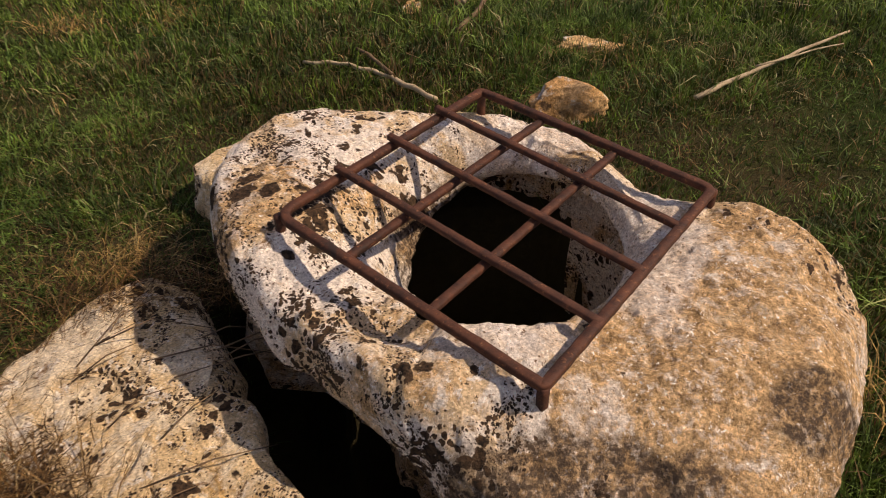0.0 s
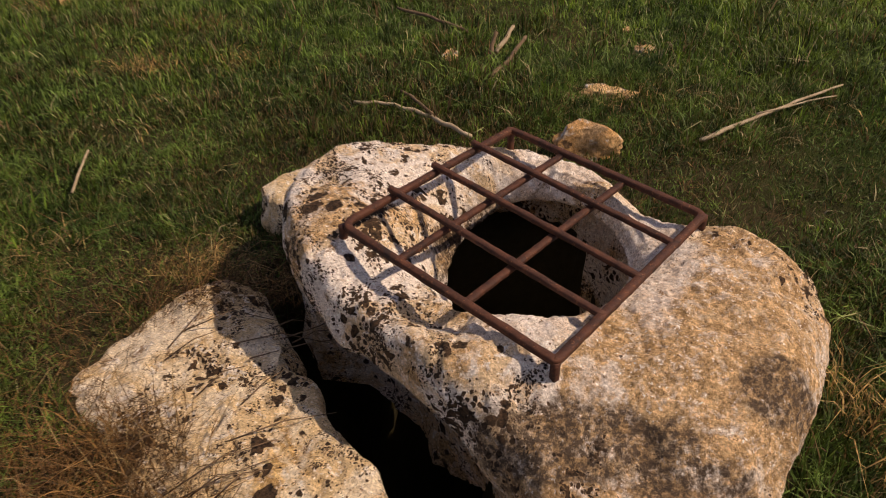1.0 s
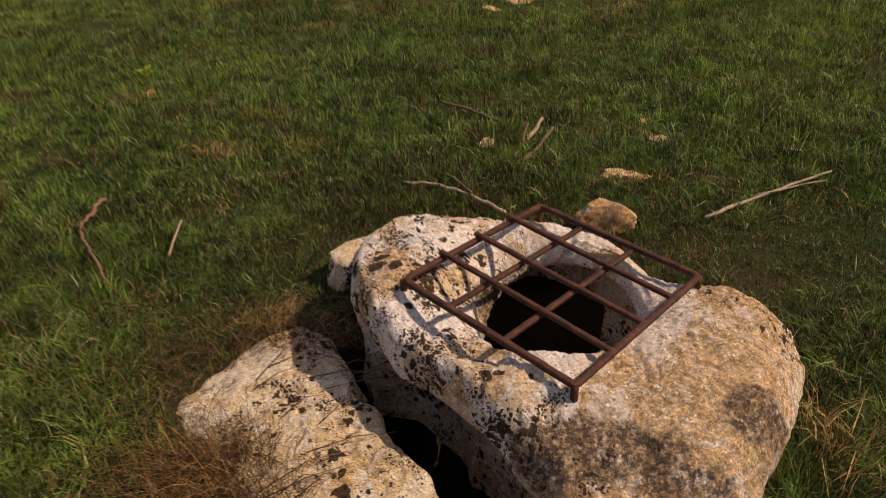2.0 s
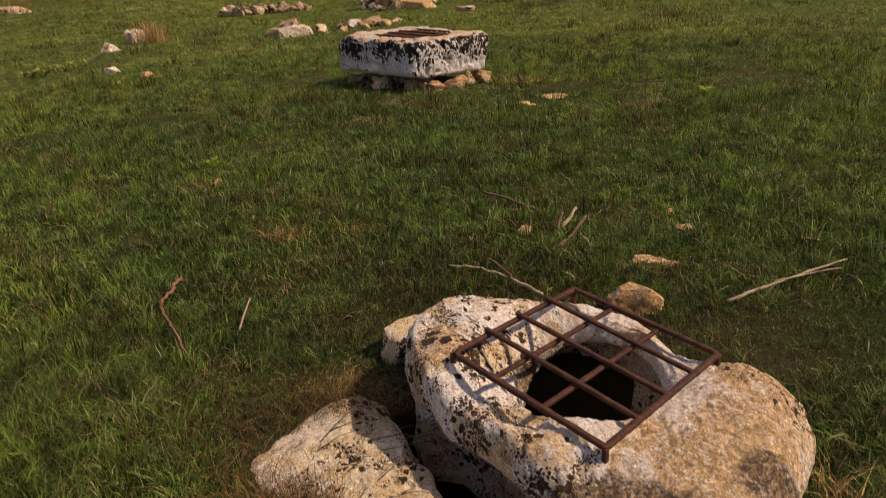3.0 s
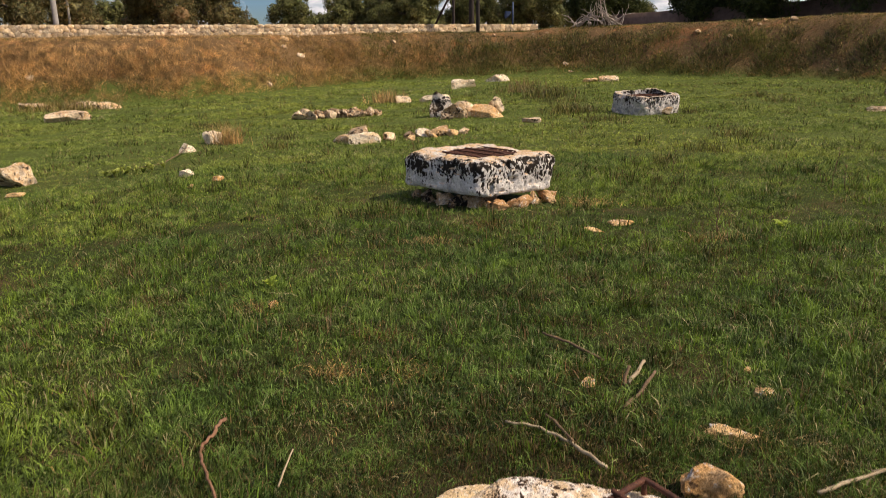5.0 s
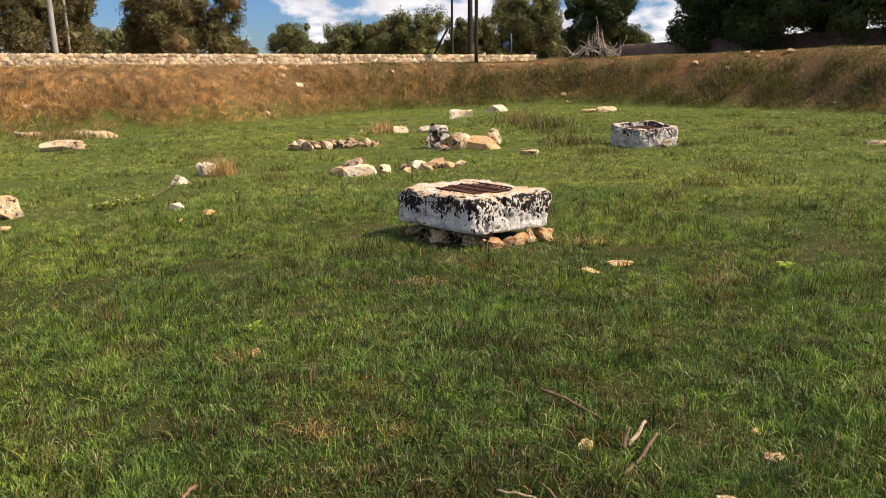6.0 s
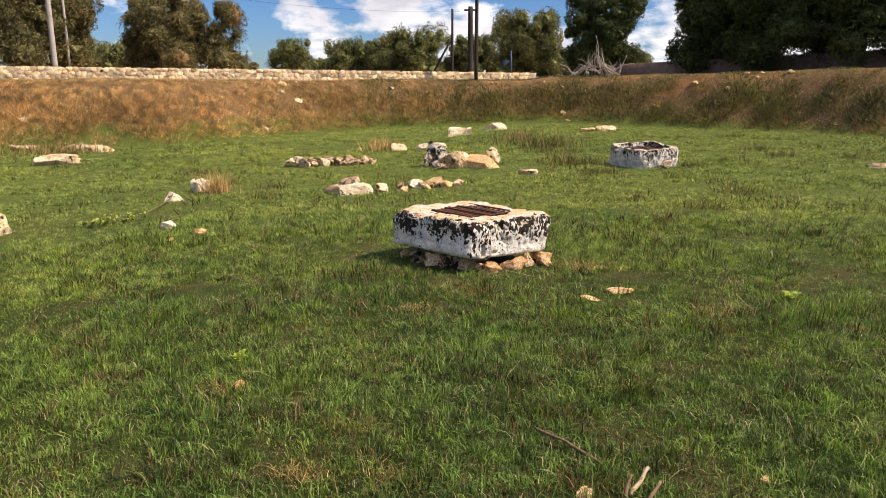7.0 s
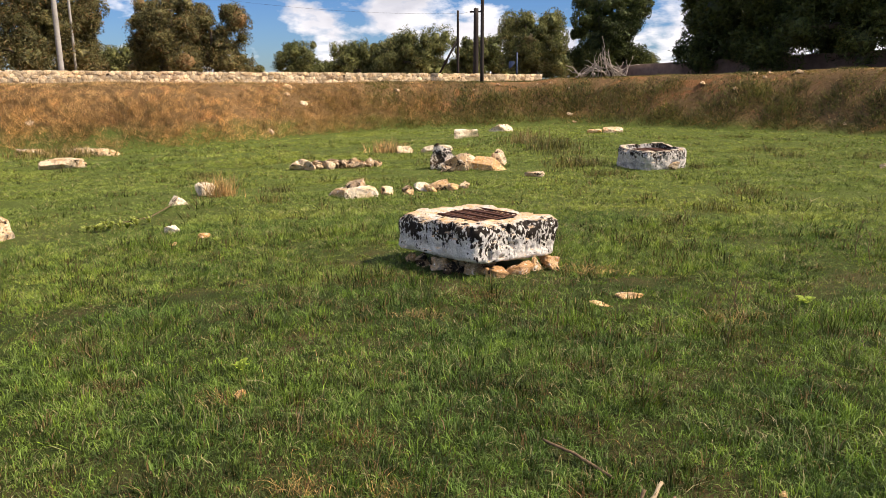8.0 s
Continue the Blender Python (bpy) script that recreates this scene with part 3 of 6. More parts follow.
def grid_mesh(name, P, material, close_u=False, close_v=False, shade=True):
    """A sheet of quads through the points P (u, v, 3)."""
    nu, nv = P.shape[:2]
    idx = np.arange(nu * nv).reshape(nu, nv)
    a = idx if close_u else idx[:-1]
    b = np.roll(idx, -1, 0) if close_u else idx[1:]
    if close_v:
        q = np.stack([a, b, np.roll(b, -1, 1), np.roll(a, -1, 1)], -1)
    else:
        q = np.stack([a[:, :-1], b[:, :-1], b[:, 1:], a[:, 1:]], -1)
    q = q.reshape(-1, 4)
    return mesh_arrays(name, P.reshape(-1, 3), q.ravel(), np.full(len(q), 4), material, shade)


def tube_mesh(name, path, radii, material, sides=7, knots=0.0):
    """A round bar along the path, closed at its ends."""
    path = [Vector(p) for p in path]
    rings = []
    for i, p in enumerate(path):
        d = (path[min(i + 1, len(path) - 1)] - path[max(i - 1, 0)]).normalized()
        side = d.cross(Vector((0, 0, 1)) if abs(d.z) < 0.9 else Vector((1, 0, 0))).normalized()
        up = side.cross(d)
        r = radii[i] if isinstance(radii, (list, tuple)) else radii
        rings.append([tuple(p + r * (1 + knots * math.sin(7.3 * i + 2.1 * k)) * (side * math.cos(a) + up * math.sin(a)))
                      for k, a in ((k, 2 * math.pi * k / sides) for k in range(sides))])
    P = np.array(rings)
    flat = P.reshape(-1, 3)
    n = len(path)
    faces, sizes = [], []
    for i in range(n - 1):
        for k in range(sides):
            faces += [i * sides + k, (i + 1) * sides + k, (i + 1) * sides + (k + 1) % sides, i * sides + (k + 1) % sides]
            sizes.append(4)
    faces += list(range(sides)) + list(range((n - 1) * sides, n * sides))[::-1]
    sizes += [sides, sides]
    return mesh_arrays(name, flat, faces, sizes, material, True)


def wobble(a, b, steps, amount, seed):
    """A crooked line from a to b."""
    rng = random.Random(seed)
    a, b = Vector(a), Vector(b)
    out = []
    off = Vector((0, 0, 0))
    for i in range(steps + 1):
        t = i / steps
        if 0 < i < steps:
            off = off * 0.6 + Vector((rng.uniform(-1, 1), rng.uniform(-1, 1), rng.uniform(-0.4, 0.8))) * amount
        else:
            off = Vector((0, 0, 0))
        out.append(a.lerp(b, t) + off)
    return out


_ico = {}


def ico(level):
    if level not in _ico:
        bm = bmesh.new()
        bmesh.ops.create_icosphere(bm, subdivisions=level, radius=1.0)
        bm.verts.ensure_lookup_table()
        _ico[level] = (np.array([v.co[:] for v in bm.verts]), np.array([[v.index for v in f.verts] for f in bm.faces]))
        bm.free()
    return _ico[level]


def boulder_mesh(name, size, seed, material, level=4, square=2.6, rough=0.15, flat_top=0.0, cuts=15):
    """A broken, weathered stone: a rounded block cut by a few planes and worn by noise. size: full extents."""
    V, F = ico(level)
    rng = np.random.RandomState(seed)
    k = (np.abs(V) ** square).sum(1) ** (-1.0 / square)
    P = V * k[:, None]
    for _ in range(cuts):
        d = rng.normal(size=3)
        d /= np.linalg.norm(d)
        lim = rng.uniform(0.44, 0.86)
        over = np.maximum(P @ d - lim, 0)
        P = P - 0.97 * over[:, None] * d
    if flat_top:
        P[:, 2] = np.where(P[:, 2] > flat_top, flat_top + 0.2 * (P[:, 2] - flat_top), P[:, 2])
    s = seed * 3.17
    P = P * (1 + rough * fnoise(P[:, 0] * 1.6 + s, P[:, 1] * 1.6 - s, P[:, 2] * 1.6, 5, 0.55))[:, None]
    P = (P - (P.max(0) + P.min(0)) / 2) / (P.max(0) - P.min(0)) * np.array(size)
    me = mesh_arrays(name, P, F.ravel(), np.full(len(F), 3), material, True)
    me.set_sharp_from_angle(angle=0.42)
    return me


def stone(name, x, y, size, seed, material, label, sink=0.25, turn=0.0, tilt=0.0, level=4, category="stone", group="", **kw):
    me = boulder_mesh(name, size, seed, material, level, **kw)
    ob = new(name, me)
    ob.matrix_world = pose(x, y, land1(x, y) + size[2] * (0.5 - sink), tilt, tilt * 0.5, turn)
    return tagged(ob, label, category, group)


# ---- ground ----
def spread(lo, hi, fine_lo, fine_hi, step):
    """Lines of the ground sheet: close near the wellhead, half a metre apart out to the bank, wide beyond."""
    def arm(start, sign, end):
        out, s = [start], step
        while abs(out[-1]) < end:
            s = min(s * 1.07, 0.5) if abs(out[-1]) < 42 else s * 1.15
            out.append(out[-1] + sign * s)
        return out[1:]
    mid = list(np.arange(fine_lo, fine_hi + 1e-6, step))
    return np.array(arm(mid[0], -1, -lo)[::-1] + mid + arm(mid[-1], 1, hi))


gx = spread(-1500, 1500, -1.4, 1.5, 0.04)
gy = spread(-1500, 1500, -0.2, 2.6, 0.04)
X, Y = np.meshgrid(gx, gy, indexing="ij")
ground = new("ground", grid_mesh("ground", np.stack([X, Y, land(X, Y)], -1), M_TURF))
tagged(ground, "green meadow turf with patches of bare brown soil and straw", "ground", kind="structure")

# ---- the wellhead: a worn block with a round shaft ----
WELL_OUT = [(0.56, 1.275), (0.635, 1.255), (0.715, 1.23), (0.78, 1.15), (0.785, 1.04), (0.735, 0.90), (0.64, 0.74), (0.57, 0.61), (0.49, 0.53),
            (0.37, 0.47), (0.25, 0.46), (0.17, 0.535), (0.105, 0.615), (0.01, 0.70), (-0.105, 0.80), (-0.205, 0.885), (-0.315, 1.00), (-0.415, 1.16),
            (-0.46, 1.26), (-0.475, 1.36), (-0.44, 1.47), (-0.34, 1.61), (-0.21, 1.685), (-0.06, 1.685), (0.10, 1.71), (0.22, 1.665), (0.33, 1.56),
            (0.405, 1.475), (0.45, 1.40), (0.47, 1.345), (0.505, 1.30)]
WELL_IN = [(0.37, 1.14), (0.36, 1.27), (0.325, 1.345), (0.26, 1.415), (0.17, 1.465), (0.08, 1.475), (0.0, 1.43), (-0.06, 1.33), (-0.075, 1.22), (-0.07, 1.10), (-0.025, 1.01),
           (0.01, 0.968), (0.05, 0.940), (0.11, 0.925), (0.18, 0.928), (0.24, 0.952), (0.30, 1.005), (0.345, 1.07)]


def outline(points, centre, th):
    """Radius at the angles th of a closed outline round centre, rounded between its corners."""
    a = np.array([math.atan2(y - centre[1], x - centre[0]) for x, y in points])
    r = np.array([math.hypot(x - centre[0], y - centre[1]) for x, y in points])
    o = np.argsort(a)
    a, r = a[o], r[o]
    R = np.interp(th, np.concatenate((a - 2 * np.pi, a, a + 2 * np.pi)), np.tile(r, 3))
    ker = np.hanning(11)
    ker /= ker.sum()
    return np.convolve(np.concatenate((R[-5:], R, R[:5])), ker, "valid")


def bump_at(x, y, cx, cy, rx, ry):
    return np.exp(-(((x - cx) / rx) ** 2 + ((y - cy) / ry) ** 2))


def well_top(x, y):
    """Height of the block's worn upper face."""
    z = 0.200 + 0.030 * smooth(0.15, -0.35, x) - 0.06 * smooth(1.52, 1.76, y) - 0.035 * bump_at(x, y, 0.45, 1.40, 0.10, 0.12)
    z = z - 0.58 * np.maximum(0, 0.775 - y + 0.10 * (x - 0.3)) - 0.035 * smooth(0.60, 0.78, x) - 0.028 * bump_at(x, y, -0.24, 0.96, 0.14, 0.12)
    return z + 0.016 * bump_at(x, y, 0.12, 0.86, 0.12, 0.06) - 0.020 * bump_at(x, y, 0.30, 0.86, 0.06, 0.07) - 0.016 * bump_at(x, y, -0.05, 0.90, 0.05, 0.06)


def basin(x, y):
    """The hollow worn into the side of the shaft that faces the low stone."""
    return 0.115 * bump_at(x, y, -0.045, 1.21, 0.125, 0.20) + 0.05 * bump_at(x, y, 0.02, 1.44, 0.12, 0.07) + 0.03 * bump_at(x, y, 0.40, 1.16, 0.05, 0.14)


def wellhead():
    th = np.linspace(-np.pi, np.pi, 760, endpoint=False)
    ro, ri = outline(WELL_OUT, HOLE, th), outline(WELL_IN, HOLE, th)
    wide = ro - ri
    # how far the foot of the block draws back: deep over the dug gap, little elsewhere
    under = 0.5 + 0.5 * np.cos(np.clip(th + 2.45, -1.3, 1.3) * np.pi / 1.3)
    edge = np.minimum(1.0, wide / 0.16)
    crisp = edge * (1 - 0.55 * np.maximum(under, smooth(0.35, 0.8, -np.cos(th - 0.35))))
    # the stone over the shaft is thick on the side of the basin, thin behind and on the far side
    lean = 0.17 * np.clip(-np.cos(th - 0.1), 0, 1)
    thick = 0.10 + 0.90 * (0.5 - 0.5 * np.cos(th - 0.4))
    rings = []
    for k, z in ((1.70, -0.62), (1.70, -0.44), (1.62, -0.34), (1.46, -0.27), (1.28, -0.225), (1.14, -0.195), (1.05, -0.17), (1.01, -0.14), (0.995, -0.115), (0.99, -0.09), (0.99, -0.07)):
        rings.append((ri * (1 + (k - 1) * (1 - 0.9 * under)) * (1 - lean * min(1.0, (-0.04 - z) / 0.12)), z * thick - 0.05 * (1 - thick), np.clip(1 + (z + 0.07) / 0.18, 0, 1)))
    for d, z in ((0.002, -0.05), (0.008, -0.034), (0.016, -0.021), (0.027, -0.011), (0.040, -0.004)):
        rings.append((ri + d * edge, z, 1.0))
    for t in np.linspace(0.02, 1.0, 78):
        rings.append((ri + 0.040 * edge + (wide - 0.040 * edge - 0.095 * crisp) * t, 0.0, 1.0))
    for d, z in ((0.080, -0.003), (0.066, -0.007), (0.053, -0.013), (0.041, -0.020), (0.030, -0.029), (0.020, -0.040), (0.012, -0.053), (0.005, -0.068), (0.001, -0.085), (0.0, -0.105)):
        rings.append((ro - d * crisp, z, 1.0))
    for d, z in ((0.003, -0.125), (0.010, -0.145), (0.022, -0.165), (0.038, -0.185), (0.057, -0.205), (0.078, -0.230), (0.10, -0.26), (0.12, -0.30), (0.14, -0.36), (0.15, -0.44), (0.15, -0.55)):
        rings.append((ro - np.minimum(d * (0.25 + 1.75 * under), wide - 0.05), z, 1.0))
    n = len(rings)
    P = np.zeros((len(th), n, 3))
    for j, (r, z, _) in enumerate(rings):
        P[:, j, 0] = HOLE[0] + r * np.cos(th)
        P[:, j, 1] = HOLE[1] + r * np.sin(th)
        P[:, j, 2] = z
    x, y, z = P[..., 0].copy(), P[..., 1].copy(), P[..., 2].copy()
    sunk = np.array([w for _, _, w in rings])
    P[..., 2] += well_top(x, y) - basin(x, y) * sunk
    z = P[..., 2].copy()
    # swells and hollows, then a crumbling grain, then solution pits
    wear = fnoise(x * 4.2, y * 4.2, z * 4.2, 3) * 0.012 + fnoise(x * 13, y * 13, z * 13, 4, 0.6) * 0.0065
    wear = wear + fnoise(x * 44 + 3, y * 44, z * 44, 3, 0.65) * 0.0030
    wear = wear - np.maximum(0, fnoise(x * 9 + 20, y * 9, z * 9, 3) - 0.3) * 0.024
    rugged = smooth(0.0, 0.35, fnoise(x * 2.3 + 5, y * 2.3, z * 2.3, 2) + 0.25)
    pits = np.maximum(0, vnoise(x * 34, y * 34, z * 34) - 0.40) * 0.018 + np.maximum(0, vnoise(x * 70, y * 70, z * 70) - 0.42) * 0.013
    pits = pits * (0.35 + 0.65 * rugged)
    out = np.stack([np.cos(th)[:, None] * np.ones(n), np.sin(th)[:, None] * np.ones(n)], -1)
    steep = np.zeros(n)
    steep[:14] = np.linspace(1.0, 0.4, 14)
    steep[-16:] = np.linspace(0.4, 1.0, 16)
    sign = np.where(np.arange(n) > 40, 1.0, -1.0)
    P[..., 2] += (wear - pits) * (1 - 0.7 * steep)
    P[..., :2] += out * ((wear * 1.7 - pits) * steep * sign)[..., None]
    ob = new("wellhead", grid_mesh("wellhead", P, M_WELL, close_u=True))
    return tagged(ob, "weathered limestone wellhead block with round shaft and black lichen", "wellhead")


wellhead()

# ---- the iron grate over the shaft ----
G_L, G_T, G_R, G_B = Vector((-0.283, 1.108, 0.268)), Vector((0.102, 1.612, 0.262)), Vector((0.559, 1.238, 0.239)), Vector((0.185, 0.730, 0.237))


def bar_mesh(name, a, b, wide, high, up, material, worn=0.0012):
    """A flat bar from a to b with slightly bevelled, pitted edges."""
    a, b = Vector(a), Vector(b)
    d = (b - a).normalized()
    side = d.cross(up).normalized()
    top = side.cross(d)
    c = min(wide, high) * 0.16
    prof = [(-wide / 2 + c, high / 2), (wide / 2 - c, high / 2), (wide / 2, high / 2 - c), (wide / 2, -high / 2 + c),
            (wide / 2 - c, -high / 2), (-wide / 2 + c, -high / 2), (-wide / 2, -high / 2 + c), (-wide / 2, high / 2 - c)]
    n = max(3, int((b - a).length / 0.012))
    verts = []
    for i in range(n + 1):
        p = a.lerp(b, i / n)
        for k, (u, v) in enumerate(prof):
            q = p + side * u + top * v
            w = worn * noise.noise(q * 60)
            verts.append(q + side * w + top * worn * noise.noise(q * 45 + Vector((5, 5, 5))))
    faces, sizes = [], []
    for i in range(n):
        for k in range(8):
            faces += [i * 8 + k, (i + 1) * 8 + k, (i + 1) * 8 + (k + 1) % 8, i * 8 + (k + 1) % 8]
            sizes.append(4)
    faces += list(range(8)) + list(range(n * 8, n * 8 + 8))[::-1]
    sizes += [8, 8]
    return mesh_arrays(name, [tuple(v) for v in verts], faces, sizes, material)


def bend_path(corners, radius, steps=5):
    """The closed outline through the corners, with rounded bends."""
    out = []
    n = len(corners)
    for i, c in enumerate(corners):
        p, q = corners[i - 1], corners[(i + 1) % n]
        a, b = c + (p - c).normalized() * radius[i], c + (q - c).normalized() * radius[i]
        for s in range(steps + 1):
            t = s / steps
            out.append(a * (1 - t) ** 2 + c * 2 * t * (1 - t) + b * t * t)
    return out


def frame_mesh(name, corners, radius, wide, high, up, material):
    loop = bend_path(corners, radius)
    dense = []
    for i, p in enumerate(loop):
        q = loop[(i + 1) % len(loop)]
        k = max(1, int((q - p).length / 0.012))
        dense += [p.lerp(q, s / k) for s in range(k)]
    n = len(dense)
    c = 0.0025
    prof = [(-wide / 2 + c, high / 2), (wide / 2 - c, high / 2), (wide / 2, high / 2 - c), (wide / 2, -high / 2 + c),
            (wide / 2 - c, -high / 2), (-wide / 2 + c, -high / 2), (-wide / 2, -high / 2 + c), (-wide / 2, high / 2 - c)]
    P = np.zeros((n, 8, 3))
    for i, p in enumerate(dense):
        d = (dense[(i + 1) % n] - dense[i - 1]).normalized()
        side = d.cross(up).normalized()
        top = side.cross(d)
        for k, (u, v) in enumerate(prof):
            q = p + side * u + top * v
            q = q + side * 0.0012 * noise.noise(q * 60) + top * 0.0012 * noise.noise(q * 45)
            P[i, k] = q
    return grid_mesh(name, P, material, True, True, False)


def grate():
    base = new("iron_grate")
    tagged(base, "rusted iron bar grate standing on short legs over the shaft", "grate")
    up = (G_R - G_L).cross(G_T - G_B).normalized()
    if up.z < 0:
        up = -up
    inset = 0.012
    mid = (G_L + G_T + G_R + G_B) / 4
    cs = [c + (mid - c).normalized() * inset * 1.4 - up * 0.012 for c in (G_L, G_T, G_R, G_B)]
    part("frame", frame_mesh("frame", cs, [0.035, 0.012, 0.022, 0.006], 0.0175, 0.016, up, M_RUST), base)
    lift = up * 0.016
    for t, over in ((0.262, 0.012), (0.508, 0.012), (0.757, 0.012)):
        a, b = cs[0].lerp(cs[1], t), cs[3].lerp(cs[2], 1 - (1 - t) * 1.0)
        d = (b - a).normalized()
        part("long_bar", bar_mesh("long_bar", a - d * over + lift, b + d * 0.004 + up * 0.002, 0.0160, 0.013, up, M_RUST), base)
    for t in (0.29, 0.615):
        a, b = cs[0].lerp(cs[3], t), cs[1].lerp(cs[2], t + 0.01)
        part("cross_bar", bar_mesh("cross_bar", a - up * 0.008, b - up * 0.008, 0.0160, 0.013, up, M_RUST), base)
    for c in cs:
        foot = Vector((c.x, c.y, float(well_top(c.x, c.y)) - (0.06 if c is cs[1] else 0.02)))
        part("leg", bar_mesh("leg", foot, c, 0.016, 0.016, Vector((0.77, 0.63, 0)), M_RUST), base)


grate()


# ---- the low stone and the stones round the wellhead ----
LOW_MID = (-0.52, 0.93)
LOW_OUT = [(-0.44, 1.12), (-0.49, 1.21), (-0.55, 1.27), (-0.63, 1.30), (-0.73, 1.27), (-0.80, 1.20), (-0.86, 1.11), (-0.91, 1.02), (-0.93, 0.93), (-0.90, 0.84), (-0.80, 0.78), (-0.70, 0.70),
           (-0.62, 0.60), (-0.52, 0.50), (-0.38, 0.40), (-0.20, 0.34), (-0.06, 0.38), (-0.03, 0.50), (-0.10, 0.63), (-0.20, 0.75), (-0.28, 0.85), (-0.37, 0.97)]


def low_top(x, y):
    """Height of the low stone's upper face: a broad crown that falls away to the gap and to the turf."""
    z = -0.045 + 0.018 * smooth(-0.7, -0.45, x) * smooth(1.25, 0.9, y) - 0.045 * smooth(-0.66, -0.93, x) - 0.028 * smooth(0.75, 0.40, y)
    side = 0.794 * (x + 0.42) + 0.607 * (y - 1.0)
    return z - 0.045 * smooth(-0.02, 0.13, side) - 0.02 * bump_at(x, y, -0.62, 0.95, 0.10, 0.05)


def low_stone():
    cx, cy = LOW_MID
    th = np.linspace(-np.pi, np.pi, 520, endpoint=False)
    ro = outline(LOW_OUT, (cx, cy), th)
    tops = 70
    ss = [(ro - 0.05) * k for k in np.linspace(0.004, 1.0, tops)] + [ro - d for d in (0.038, 0.027, 0.018, 0.010, 0.004, 0.0, 0.0, 0.012, 0.03, 0.05)]
    dz = [0.0] * tops + [-0.004, -0.009, -0.017, -0.028, -0.043, -0.065, -0.10, -0.15, -0.24, -0.36]
    P = np.zeros((len(th), len(ss), 3))
    for j, (r, z) in enumerate(zip(ss, dz)):
        P[:, j, 0] = cx + r * np.cos(th)
        P[:, j, 1] = cy + r * np.sin(th)
        P[:, j, 2] = z
    x, y = P[..., 0].copy(), P[..., 1].copy()
    P[..., 2] += low_top(x, y)
    z = P[..., 2].copy()
    P[..., 2] += fnoise(x * 4.5 + 9, y * 4.5, z * 4, 4) * 0.013 + fnoise(x * 20, y * 20, z * 20, 4, 0.6) * 0.006
    pits = np.maximum(0, vnoise(x * 36, y * 36, z * 36) - 0.35) * 0.020 + np.maximum(0, vnoise(x * 75, y * 75, z * 75) - 0.42) * 0.012
    P[..., 2] -= pits * smooth(-0.78, -0.55, x)
    P[..., :2] += (fnoise(x * 9, y * 9, z * 9, 3) * 0.014 * (np.arange(len(ss)) >= tops))[..., None]
    ob = new("low_stone", grid_mesh("low_stone", P, M_LOW, close_u=True))
    return tagged(ob, "low buff limestone slab half sunk in turf, beside the wellhead", "stone")


low_stone()
stone("flat_stone", -0.47, 1.69, (0.25, 0.36, 0.24), 13, M_LOW, "pale flat limestone lump against the back of the wellhead", 0.50, -30, 0, 6, square=5.0, rough=0.09, cuts=3, flat_top=0.66)
stone("ochre_rock", 0.353, 2.038, (0.24, 0.20, 0.17), 15, M_OCHRE, "small ochre limestone rock in the grass behind the wellhead", 0.3, 20, cuts=6)
for i, (x, y, sx, sy, sz) in enumerate(((0.481, 2.434, 0.24, 0.10, 0.06), (0.668, 2.812, 0.12, 0.08, 0.05), (-0.144, 2.788, 0.09, 0.07, 0.06), (0.625, 3.049, 0.07, 0.05, 0.04))):
    stone("ochre_pebble", x, y, (sx, sy, sz), 20 + i, M_OCHRE, "flat ochre stone showing through thin grass", 0.42, 15 * i, 0, 4, group="ochre stones in the grass", square=2.1, cuts=5, rough=0.24)


